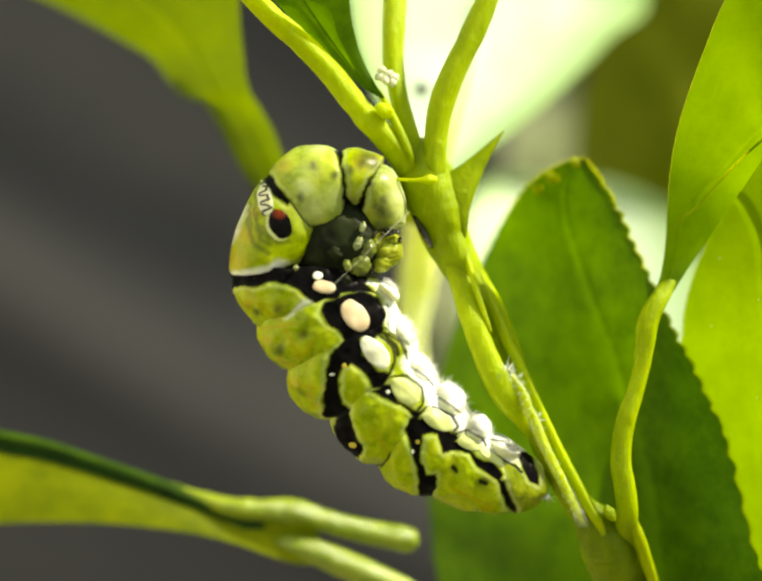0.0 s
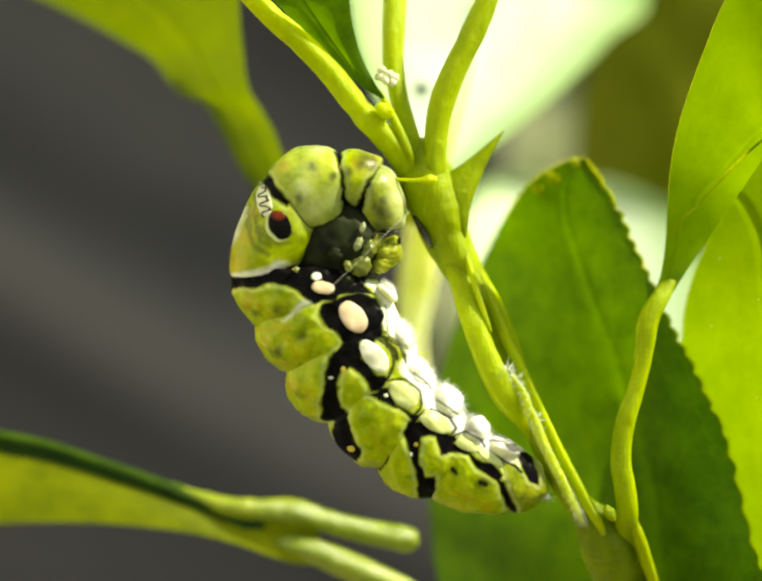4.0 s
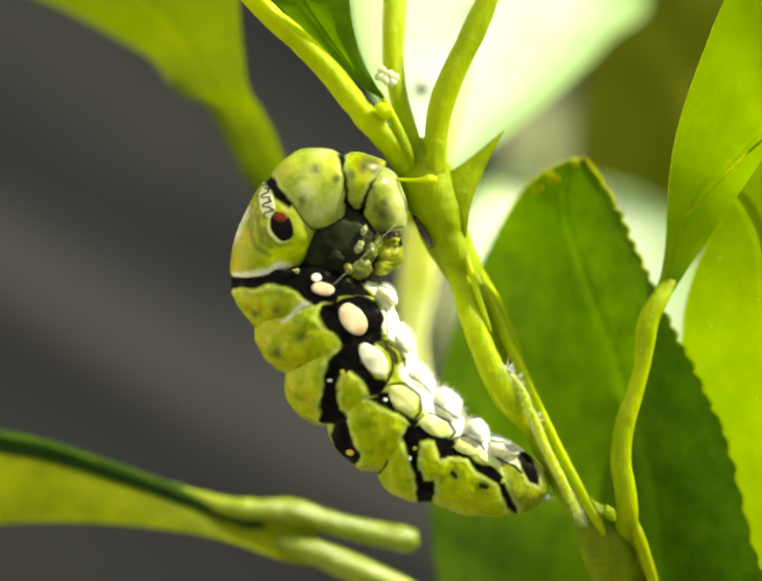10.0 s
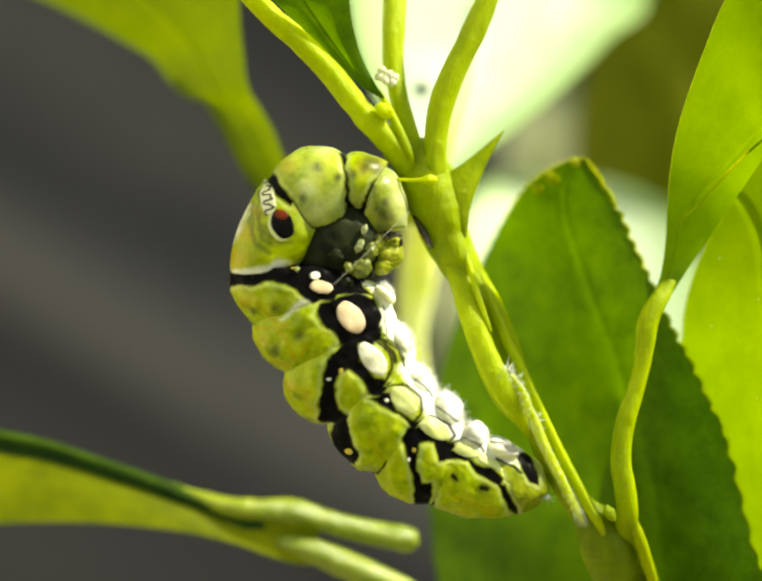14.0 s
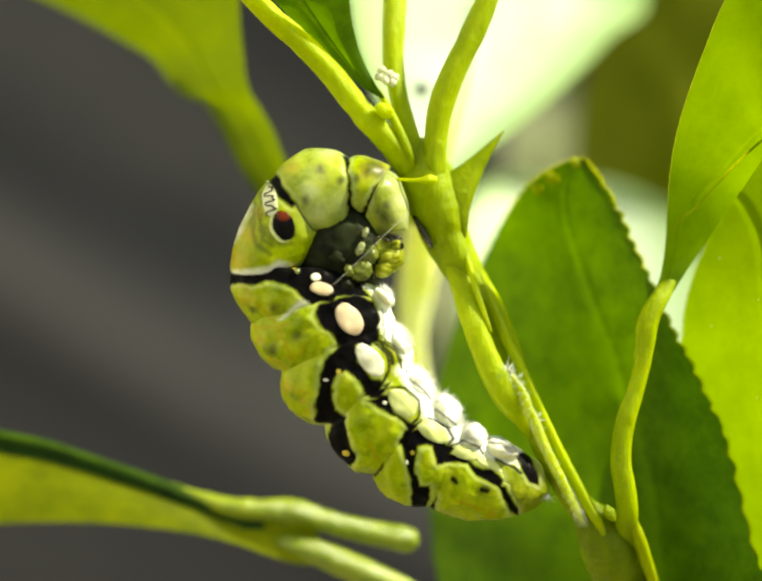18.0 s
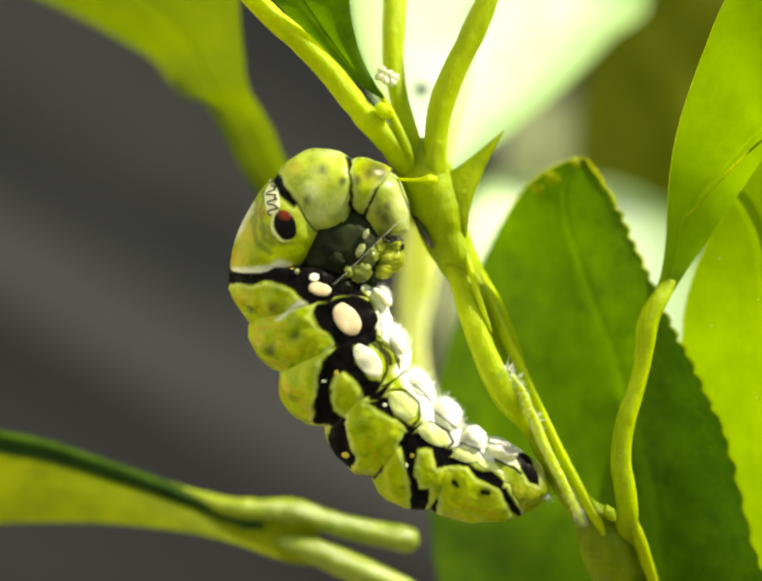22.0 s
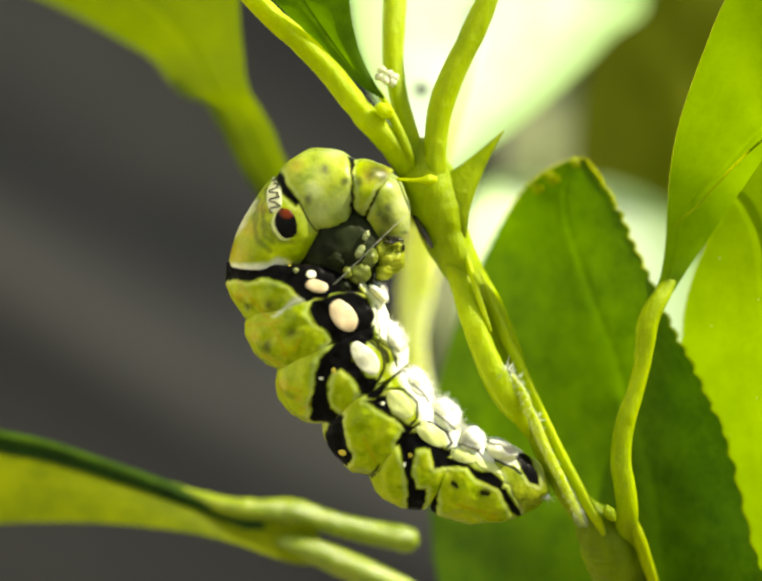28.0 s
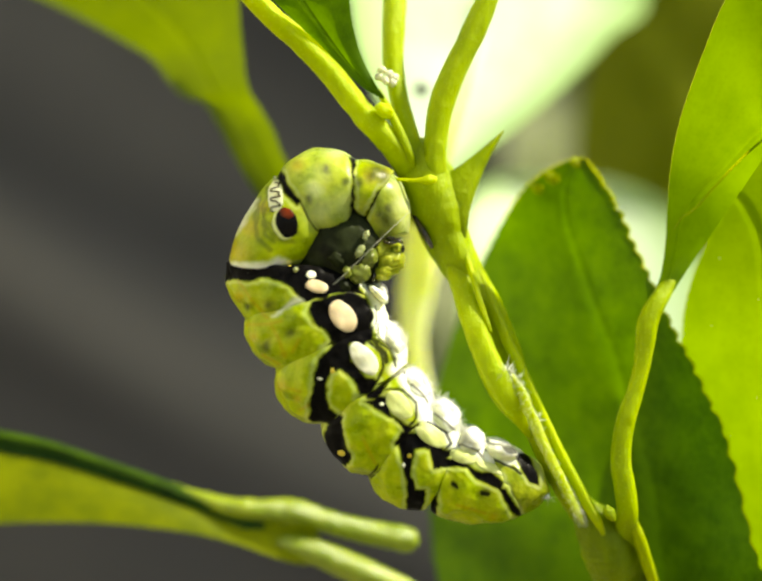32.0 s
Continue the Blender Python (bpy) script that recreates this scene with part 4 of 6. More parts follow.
STRIPES = [  # faint brown lines round the eye mark
    [(-10.44, 6.65), (-10.52, 5.39), (-10.06, 4.34), (-9.09, 3.79)],
    [(-11.2, 6.65), (-11.11, 4.97), (-10.48, 3.79), (-9.43, 3.2)],
    [(-10.57, 8.5), (-10.78, 6.65), (-10.19, 4.97), (-8.92, 4), (-7.66, 4.25)],
    [(-11.28, 7.49), (-11.49, 5.89), (-10.86, 4.12), (-9.51, 3.11)],
    [(-10.02, 5.39), (-9.43, 4.55), (-8.17, 4.46)],
]
CREASES = [  # thin yellow ridges of skin
    [(-11.62, 0.34), (-10.27, -1.35), (-8.8, -2.61)],
    [(-8.5, -3.11), (-7.74, -4.38), (-7.24, -5.81)],
    [(-10.69, -3.28), (-8.8, -3.11), (-7.58, -2.78)],
    [(-9.18, -5.77), (-7.74, -6.48)],
    [(-6.06, -4.29), (-6.57, -5.39)],
    [(-7.74, -8.08), (-6.06, -8.5)],
    [(-6.06, -10.1), (-4.88, -9.34)],
    [(6.15, -17.13), (8.46, -18.18)],
    [(-1.01, -11.87), (0.25, -13.97)],
]
GREYS = [  # sooty blots: centre, reach, strength
    ((7.49, -11.7), 0.55, 0.6), ((7.91, -12.04), 0.45, 0.6), ((10.78, -13.22), 0.6, 0.6), ((11.36, -13.55), 0.6, 0.65), ((12.37, -13.72), 0.4, 0.5), ((-0.59, -2.19), 0.5, 0.8), ((-0.93, -1.35), 0.5, 0.8),
]
RIBS = [  # olive folds between the spots and the legs
    [(-1.14, -2.95), (0.25, -3.11), (1.18, -4.08), (2.02, -5.77), (0.93, -6.9), (0.67, -5.22), (-0.25, -4.29)],
    [(-2.06, 0.97), (-0.67, 0.34), (0.17, -1.35), (-0.59, -1.43), (-1.52, -0.25), (-2.36, -0.08)],
]
YELLOWS = [  # warm blots: centre, reach
    ((-12.46, 2.53), 1.9), ((-11.62, 4.76), 1.4), ((-10.78, 6.65), 0.9), ((-8.17, 10.65), 0.9), ((-1.85, 10.65), 0.9), ((-0.59, 11.07), 0.7), ((-11.53, -0.93), 0.8),
    ((-10.06, -4.29), 0.7), ((-7.74, -8.08), 0.8), ((-6.27, -9.13), 0.5), ((9.09, -18.6), 0.6), ((-7.32, -5.56), 0.5),
]


def inside(poly, x, z):
    """Signed distance (mm, negative inside) of the points from a polygon."""
    d = np.full(x.shape, 1e9)
    ins = np.zeros(x.shape, bool)
    n = len(poly)
    for i in range(n):
        (ax, az), (bx, bz) = poly[i], poly[(i + 1) % n]
        ex, ez = bx - ax, bz - az
        t = np.clip(((x - ax) * ex + (z - az) * ez) / (ex * ex + ez * ez), 0, 1)
        d = np.minimum(d, np.hypot(x - ax - ex * t, z - az - ez * t))
        cross = ((az > z) != (bz > z))
        with np.errstate(divide="ignore", invalid="ignore"):
            ins ^= cross & (x < ex * (z - az) / (ez if ez else 1e-9) + ax)
    return np.where(ins, -d, d)


def along(line, x, z):
    d = np.full(x.shape, 1e9)
    for (ax, az), (bx, bz) in zip(line[:-1], line[1:]):
        ex, ez = bx - ax, bz - az
        t = np.clip(((x - ax) * ex + (z - az) * ez) / (ex * ex + ez * ez), 0, 1)
        d = np.minimum(d, np.hypot(x - ax - ex * t, z - az - ez * t))
    return d


def edge(d, w=0.09):
    return np.clip(0.5 - d / (2 * w), 0, 1)


def pigments(x, z):
    black = np.zeros(x.shape)
    pale = np.zeros(x.shape)
    dusk = np.zeros(x.shape)
    low = np.zeros(x.shape)
    for poly in BLACK:
        d = inside(poly, x, z)
        black = np.maximum(black, edge(d))
        low = np.maximum(low, edge(d, 0.4))
    fringe = np.full(x.shape, 9.0)
    for poly in BLACK:
        fringe = np.minimum(fringe, np.abs(inside(poly, x, z) - 0.22))
    pale = np.maximum(pale, 0.14 * np.exp(-(fringe / 0.14) ** 2))
    for half, line in LINES:
        black = np.maximum(black, edge(along(line, x, z) - half, 0.06) * 0.9)
    for poly in PALE:
        pale = np.maximum(pale, edge(inside(poly, x, z), 0.3))
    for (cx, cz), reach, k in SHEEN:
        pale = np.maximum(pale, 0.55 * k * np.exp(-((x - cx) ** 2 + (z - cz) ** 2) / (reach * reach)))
    for poly in RIBS:
        e = edge(inside(poly, x, z), 0.25)
        pale, dusk = pale * (1 - e), np.maximum(dusk, 0.4 * e)
    for (cx, cz), reach, k in GREYS:
        black = np.maximum(black, k * np.exp(-((x - cx) ** 2 + (z - cz) ** 2) / (reach * reach)))
    for line in STRIPES:
        dusk = np.maximum(dusk, 0.6 * np.exp(-(along(line, x, z) / 0.2) ** 2))
    for (cx, cz), reach in SMUDGE:
        dusk = np.maximum(dusk, 0.85 * np.exp(-((x - cx) ** 2 + (z - cz) ** 2) / (0.5 * reach * reach)))
    return black, pale, dusk, low


made = {}
hulls = {}


def segment(key, home, a, b, depth, bulge, inner=0.0, material=None, label="", n=84, sides=240, square=0.92, over=0.10, dark=0.0, wash=0.0, lump=1.0, collar=0.0):
    """One ring of the body between two joints, each (outer point, inner point) in plan mm. bulge
    swells the outer edge between the joints, inner the inner edge; depth is its half thickness
    at the two joints."""
    (ao, ai), (bo, bi) = [[np.array((p[0], p[2])) for p in pair] for pair in (a, b)]
    mo = (ao + bo) / 2
    mi = (ai + bi) / 2
    out = mo - mi
    out /= np.linalg.norm(out)
    co, ci = mo + out * bulge * 2, mi - out * inner * 2
    verts = np.zeros((n, sides, 3))
    th = np.linspace(0, 2 * math.pi, sides, endpoint=False)
    for i in range(n):
        t = -over + (1 + 2 * over) * i / (n - 1)
        po = ao * (1 - t) ** 2 + co * 2 * t * (1 - t) + bo * t * t
        pi = ai * (1 - t) ** 2 + ci * 2 * t * (1 - t) + bi * t * t
        c, h = (po + pi) / 2, (po - pi) / 2
        e = min(1.0, abs(2 * i / (n - 1) - 1))
        k = 1 - 0.09 * e ** 3.2 - 0.55 * max(0.0, (e - 0.93) / 0.07) ** 2
        dep = (depth[0] * (1 - t) + depth[1] * t) * (1 - 0.10 * e ** 3.2) * (1 - 0.55 * max(0.0, (e - 0.93) / 0.07) ** 2)
        cs, sn = np.cos(th), np.sin(th)
        cs, sn = np.sign(cs) * np.abs(cs) ** square, np.sign(sn) * np.abs(sn) ** square
        verts[i, :, 0] = c[0] + h[0] * cs * k
        verts[i, :, 2] = c[1] + h[1] * cs * k
        verts[i, :, 1] = dep * sn
    flat = verts.reshape(-1, 3)
    wx = np.array([noise.noise(Vector((p[0] * 0.9, p[1] * 0.9, p[2] * 0.9))) for p in flat])
    wz = np.array([noise.noise(Vector((p[0] * 0.9 + 40, p[1] * 0.9, p[2] * 0.9))) for p in flat])
    wf = np.array([noise.noise(Vector((p[0] * 2.4, p[1] * 2.4 + 9, p[2] * 2.4))) for p in flat])
    black, pale, dusk, low = pigments(flat[:, 0] + 0.18 * wx + 0.09 * wf, flat[:, 2] + 0.18 * wz - 0.09 * wf)
    dusk = np.maximum(dusk, dark)
    if collar:
        black = np.maximum(black, np.clip((collar - (np.arange(n * sides) // sides) / n) / 0.03, 0, 1))
    pale = np.maximum(pale, wash * (0.65 + 0.7 * wx))
    mid = verts.mean(axis=1).repeat(sides, axis=0)
    away = flat - mid
    away /= np.maximum(np.linalg.norm(away, axis=1), 1e-6)[:, None]
    flat = flat + away * (lump * (0.16 * wz + 0.07 * wx + 0.04 * wf * (1 - black)) - 0.17 * low)[:, None]
    bend = np.array([noise.noise_vector(Vector((p[0] * 0.45, p[1] * 0.45, p[2] * 0.45))) for p in flat])
    flat = flat + bend * np.array((0.22, 0.0, 0.22))
    verts = list(flat) + [flat[:sides].mean(axis=0), flat[-sides:].mean(axis=0)]
    faces = grid_faces(n, sides, True)
    k = n * sides
    for j in range(sides):
        faces.append((k, (j + 1) % sides, j))
        faces.append((k + 1, (n - 1) * sides + j, (n - 1) * sides + (j + 1) % sides))
    verts = np.array(verts)
    ob = mesh_object("segment", verts * MM, faces, material or SKIN, caterpillar, label, home=home)
    layer = ob.data.color_attributes.new("pigment", "FLOAT_COLOR", "POINT")
    rgba = np.ones((len(verts), 4))
    rgba[:-2, 0], rgba[:-2, 1], rgba[:-2, 2] = black, pale, dusk
    rgba[:, 3] = 0
    for (cx, cz), reach in YELLOWS:
        rgba[:-2, 3] = np.maximum(rgba[:-2, 3], np.exp(-((flat[:, 0] - cx) ** 2 + (flat[:, 2] - cz) ** 2) / (0.5 * reach * reach)))
    for crease in CREASES:
        rgba[:-2, 3] = np.maximum(rgba[:-2, 3], 0.9 * np.exp(-(along(crease, flat[:, 0], flat[:, 2]) / 0.16) ** 2))
    rgba[-2:, :3] = (1, 0, 0)
    layer.data.foreach_set("color", rgba.ravel())
    made[key] = ob
    hulls[key] = BVHTree.FromPolygons([tuple(p) for p in verts], faces)
    return ob


J0 = ((-13.39, 0, 1.6), (-1.85, 0, 2.1))
J1 = ((-11.11, 0, -2.95), (-0.08, 0, 0.84))
J2 = ((-8.67, 0, -7.07), (1.68, 0, -2.1))
J3 = ((-4.97, 0, -11.62), (3.2, 0, -5.56))
J4 = ((-0.59, 0, -15.66), (5.22, 0, -8.25))
J5 = ((4.04, 0, -18.18), (7.62, 0, -10.69))
J6 = ((11.28, 0, -19.45), (9.6, 0, -12.29))
J7 = ((14.31, 0, -17.76), (13.64, 0, -14.9))
H0 = ((-13.3, 0, 1.77), (-7.58, 0, 1.77))
H1 = ((-9.93, 0, 10.19), (-5.05, 0, 4.71))
H2 = ((-3.62, 0, 12.38), (-2.86, 0, 6.65))
H3 = ((0.08, 0, 11.62), (-2.27, 0, 6.65))
H3B = ((0.25, 0, 10.85), (-2.27, 0, 6.65))
H4 = ((2.27, 0, 6.2), (-1.52, 0, 4.97))

segment("e1", (-7.11, 0, -0.51), J0, J1, (4.3, 4.7), 0.35, 0.0, label="ring with a broad black collar and lime-green lobes", collar=0.24)
segment("e2", (-5.22, 0, -3.87), J1, J2, (4.7, 4.7), 0.60, 0.0, label="lime-green ring with a black flank")
segment("e3", (-3.11, 0, -7.66), J2, J3, (4.7, 4.5), 0.95, 0.1, label="green ring crossed by a slanting black band")
segment("e4", (0.04, 0, -11.87), J3, J4, (4.5, 4.1), 0.85, 0.1, label="green ring with a black blotch")
segment("e5", (4.04, 0, -14.4), J4, J5, (4.1, 3.6), 0.75, 0.1, label="green ring with a black band")
segment("e6", (8.67, 0, -16.29), J5, J6, (3.6, 2.9), 0.5, 0.1, label="yellow-green ring near the tail")
# dark paints the tail's half shade into its skin
segment("tail_segment", (12.88, 0, -16.29), J6, J7, (2.9, 1.5), 0.35, 0.45, label="blunt tail end with dark patches and painted half shade", dark=0.42)
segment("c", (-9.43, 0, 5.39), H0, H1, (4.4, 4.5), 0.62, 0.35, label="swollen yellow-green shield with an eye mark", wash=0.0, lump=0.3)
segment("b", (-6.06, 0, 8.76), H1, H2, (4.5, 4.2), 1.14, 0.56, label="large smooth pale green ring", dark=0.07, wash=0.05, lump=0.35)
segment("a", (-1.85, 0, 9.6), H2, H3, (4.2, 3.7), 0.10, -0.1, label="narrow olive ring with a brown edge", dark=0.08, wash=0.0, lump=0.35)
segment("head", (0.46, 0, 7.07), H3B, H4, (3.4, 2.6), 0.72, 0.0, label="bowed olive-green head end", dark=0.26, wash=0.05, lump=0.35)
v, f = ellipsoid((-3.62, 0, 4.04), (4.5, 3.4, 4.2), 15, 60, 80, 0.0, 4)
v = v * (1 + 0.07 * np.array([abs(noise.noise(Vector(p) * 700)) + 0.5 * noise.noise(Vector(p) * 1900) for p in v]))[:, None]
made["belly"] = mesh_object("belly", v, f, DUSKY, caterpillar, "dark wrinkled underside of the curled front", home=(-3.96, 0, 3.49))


def on_skin(key, x, z, side):
    """The y of the segment's skin at a plan place, on the near (-1) or far (+1) flank."""
    hit = hulls[key].ray_cast(Vector((x, side * 30, z)), Vector((0, -side, 0)))
    return hit[0].y if hit[0] is not None else None


def spot(name, key, centre, ra, rb, turn, height, material, label="", lumpy=0.09, squash=2.4, sides=(-1, 1)):
    """A slightly domed patch that lies on a segment's skin, one on each flank."""
    cx, cz = centre
    for side in sides:
        rows, cols = 9, 30
        verts = []
        mid = on_skin(key, cx, cz, side)
        if mid is None:
            print("no skin under", name, key, centre)
            continue
        for i in range(rows + 1):
            r = i / rows
            for j in range(cols):
                a = 2 * math.pi * j / cols
                k = r * (1 + lumpy * noise.noise(Vector((math.cos(a) * 1.6, math.sin(a) * 1.6, cx))))
                u, w = ra * k * math.cos(a), rb * k * math.sin(a)
                ct, st = math.cos(radians(turn)), math.sin(radians(turn))
                x, z = cx + u * ct + w * st, cz - u * st + w * ct
                y = on_skin(key, x, z, side)
                if y is None or abs(y - mid) > squash:
                    y = mid - side * 0.3 * r
                h = height * 0.6 * (1 - r ** 3) + 0.02 - (0.10 if i == rows else 0.0)
                verts.append((x, y + side * h, z))
        faces = grid_faces(rows + 1, cols, True)
        mesh_object(name, np.array(verts) * MM, faces, material, made[key], label)


spot("spot", "e1", (-4.92, 0.34), 1.05, 0.59, 10, 0.14, PEACH, "peach-coloured oval spot")
spot("spot", "e1", (-5.47, 1.3), 0.46, 0.38, 0, 0.12, CREAM, "small cream spot")
spot("spot", "e2", (-2.44, -2.19), 1.64, 1.01, 52, 0.16, PEACH, "large peach-coloured oval spot")
spot("spot", "e3", (-0.67, -5.56), 1.77, 0.93, 49, 0.15, CREAM, "large cream oval spot")
spot("spot", "e4", (1.77, -8.84), 1.56, 0.93, 43, 0.14, LIMEY, "pale lime oval spot")
spot("spot", "e5", (4.46, -11.15), 1.68, 0.84, 28, 0.13, LIMEY, "pale lime oval spot")
spot("spot", "e6", (7.05, -13.0), 1.45, 0.62, 26, 0.12, LIMEY, "pale lime oval spot")
spot("spot", "e6", (9.35, -14.3), 1.5, 0.4, 30, 0.10, LIMEY, "slender pale lime spot")
spot("dot", "e4", (-2.69, -13.51), 0.38, 0.29, 0, 0.08, YELLOW, "small yellow dot")
spot("dot", "e3", (-4.38, -7.32), 0.25, 0.13, 0, 0.06, CREAM, "tiny cream dot")
spot("dot", "e3", (-3.33, -6.61), 0.21, 0.25, 0, 0.07, YELLOW, "tiny yellow dot")
spot("dot", "e5", (2.86, -13.05), 0.21, 0.21, 0, 0.07, YELLOW, "tiny yellow dot")
spot("dot", "e5", (2.44, -13.89), 0.13, 0.21, 0, 0.06, CREAM, "tiny cream dot")
spot("dot", "e4", (0.34, -8.88), 0.21, 0.17, 0, 0.06, CREAM, "tiny cream dot")
spot("dot", "e1", (-7.41, 2.06), 0.21, 0.21, 0, 0.06, YELLOW, "tiny yellow dot")
spot("eye_mark", "c", (-8.54, 5.64), 1.05, 1.43, -26, 0.10, EYE_BLACK, "glossy black false eye")
spot("eye_patch", "c", (-8.63, 6.4), 0.72, 0.51, 14, 0.17, EYE_RED, "rusty red cap of the false eye")


def squiggle(key, start, end, swing, waves, r, material, label):
    """A thin raised line that winds along the skin from start to end."""
    (ax, az), (bx, bz) = start, end
    dx, dz = bx - ax, bz - az
    ln = math.hypot(dx, dz)
    for side in (-1, 1):
        rows = []
        for i in range(waves * 14 + 1):
            t = i / (waves * 14)
            o = swing * math.tanh(2.0 * math.sin(2 * math.pi * waves * (t + 0.02 * math.sin(23 * t)))) * (0.85 + 0.35 * math.sin(9 * t + 1) * math.cos(31 * t))
            x, z = ax + dx * t - dz / ln * o, az + dz * t + dx / ln * o
            y = on_skin(key, x, z, side)
            if y is not None:
                rows.append((x, y + side * (r * 0.15 + 0.07), z, r))
        v, f = tube_data(rows, waves * 20, 8, 0.2, 3)
        mesh_object("squiggle", v, f, material, made[key], label)


spot("eye_rim", "c", (-8.71, 5.51), 1.09, 1.47, -24, 0.05, LIMEY, "pale rim of the false eye", 0.1)
spot("eye_band", "c", (-9.84, 7.75), 0.72, 1.62, -12, 0.08, BUFF, "cream band beside the eye mark", 0.2)
squiggle("c", (-10.1, 8.92), (-9.6, 6.42), 0.5, 3, 0.075, UMBER, "winding dark line on the cream band")

# prolegs in pairs along the underside, with fine white hair
for key, c, rx, rz, turn in (
        ("e2", (0.42, 0, -0.15), 0.42, 0.8, -48), ("e3", (1.6, 0, -3.9), 0.8, 1.3, -26), ("e4", (2.85, 0, -7.5), 1.25, 1.3, -38),
        ("e5", (5.45, 0, -9.75), 1.25, 1.25, -45), ("e6", (7.95, 0, -12.0), 1.25, 0.9, -20), ("tail_segment", (10.5, 0, -13.55), 1.35, 0.5, 25)):
    for side in (-1, 1):
        at = (c[0], side * 1.4, c[2])
        v, f = ellipsoid(at, (rx * 1.06, 1.9, rz * 1.34), turn, 44, 60, 0.0)
        p = v / MM
        bump = np.array([0.34 * noise.noise(Vector(q) * 0.9) + 0.12 * noise.noise(Vector(q) * 2.2) + 0.04 * noise.noise(Vector(q) * 6) for q in p])
        d = p - np.array(at)
        v = p + d / np.linalg.norm(d, axis=1)[:, None] * bump[:, None]
        dark, _, _, _ = pigments(v[:, 0], v[:, 2])
        ob = mesh_object("proleg", v * MM, f, SKIN, made[key], "fat whitish proleg painted paler on its sun side")
        layer = ob.data.color_attributes.new("pigment", "FLOAT_COLOR", "POINT")
        # cream grows along the sun's direction, so the lit side is painted in
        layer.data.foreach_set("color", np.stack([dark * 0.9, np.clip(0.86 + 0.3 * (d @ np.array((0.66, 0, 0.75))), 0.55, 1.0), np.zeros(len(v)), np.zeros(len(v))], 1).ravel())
    fuzz("hair", [(c[0] - rx * 0.4, -1.4, c[2] + rz * 0.4, min(rx, rz) * 1.1), (c[0] + rx * 0.3, -1.4, c[2] - rz * 0.3, min(rx, rz) * 1.1)], 2300, 0.22 * rz + 0.22, 0.018, DOWN, made[key], 1.0, int(abs(c[0]) * 10) + 2, "fine white hair")

# legs and mouth of the tucked head
GREENISH = plain("head_green", (0.05, 0.065, 0.010), (0.22, 0.26, 0.03), 500.0, 0.3, 0.5, 0.3)
LEG_PALE = plain("leg_pale", (0.18, 0.22, 0.07), (0.36, 0.40, 0.19), 700.0, 0.25, 0.4, 0.4, 0.5)
for c, r, turn, mat, lab in (
        ((-1.93, -3.6, 4.03), (0.34, 0.4, 0.58), 25, LEG_PALE, "stubby pale green leg"), ((-1.57, -3.3, 5.44), (0.27, 0.35, 0.45), 20, LEG_PALE, "stubby pale green leg"),
        ((-2.8, -3.6, 2.14), (0.34, 0.4, 0.5), -15, GREENISH, "stubby green leg"), ((-1.73, -2.9, 2.15), (0.8, 0.7, 0.95), 30, GREENISH, "stubby green leg"),
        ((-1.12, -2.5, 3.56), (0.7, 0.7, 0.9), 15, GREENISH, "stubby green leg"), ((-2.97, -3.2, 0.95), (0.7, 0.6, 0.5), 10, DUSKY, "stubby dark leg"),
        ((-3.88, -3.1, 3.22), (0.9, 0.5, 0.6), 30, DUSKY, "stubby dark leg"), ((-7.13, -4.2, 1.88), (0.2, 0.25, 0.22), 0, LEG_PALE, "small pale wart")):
    v, f = ellipsoid(c, r, turn, 18, 24, 0.35, c[0])
    mesh_object("leg" if r[0] > 0.25 else "wart", v, f, mat, made["belly"], lab)
MOUTH = plain("mouth_green", (0.17, 0.21, 0.010), (0.46, 0.49, 0.035), 420.0, 0.4, 0.6, 0.4, 0.2)


def crumpled(centre, radii, turn, relief, seed):
    """A soft lobe with uneven folds."""
    v, f = ellipsoid(centre, radii, turn, 40, 52, 0.0)
    p = v / MM
    d = p - np.array(centre)
    d /= np.linalg.norm(d, axis=1)[:, None]
    h = np.array([abs(noise.noise(Vector((q[0] * 1.1 + seed, q[1], q[2] * 2.6)))) + 0.5 * noise.noise(Vector(q) * 3.1) for q in p])
    return (p + d * (h * relief)[:, None]) * MM, f


for c, r, turn, relief, seed in (((0.42, -0.8, 3.27), (1.35, 1.8, 1.3), -14, 0.28, 1), ((0, -1.2, 2.3), (0.95, 1.5, 0.7), -30, 0.22, 5), ((-0.33, -1.4, 4.09), (0.7, 1.3, 1.0), 20, 0.22, 9), ((1, -1.2, 4.09), (0.6, 1.2, 0.55), 10, 0.2, 14)):
    v, f = crumpled(c, r, turn, relief, seed)
    mesh_object("mouth", v, f, MOUTH, made["head"], "crumpled yellow-green mouth lobe")
for c, r, turn in (((0.91, -2.4, 5.01), (0.72, 0.35, 0.17), 16), ((0.25, -2.5, 4.72), (0.4, 0.3, 0.14), 20), ((1.58, -1.9, 4.24), (0.16, 0.3, 0.3), 0), ((-0.66, -2.4, 4.64), (0.2, 0.3, 0.5), 40), ((-0.83, -2.2, 1.74), (0.16, 0.3, 0.45), 10)):
    v, f = ellipsoid(c, r, turn, 14, 18, 0.4, c[0])
    mesh_object("claw", v, f, SCAR, made["head"], "dark claw")

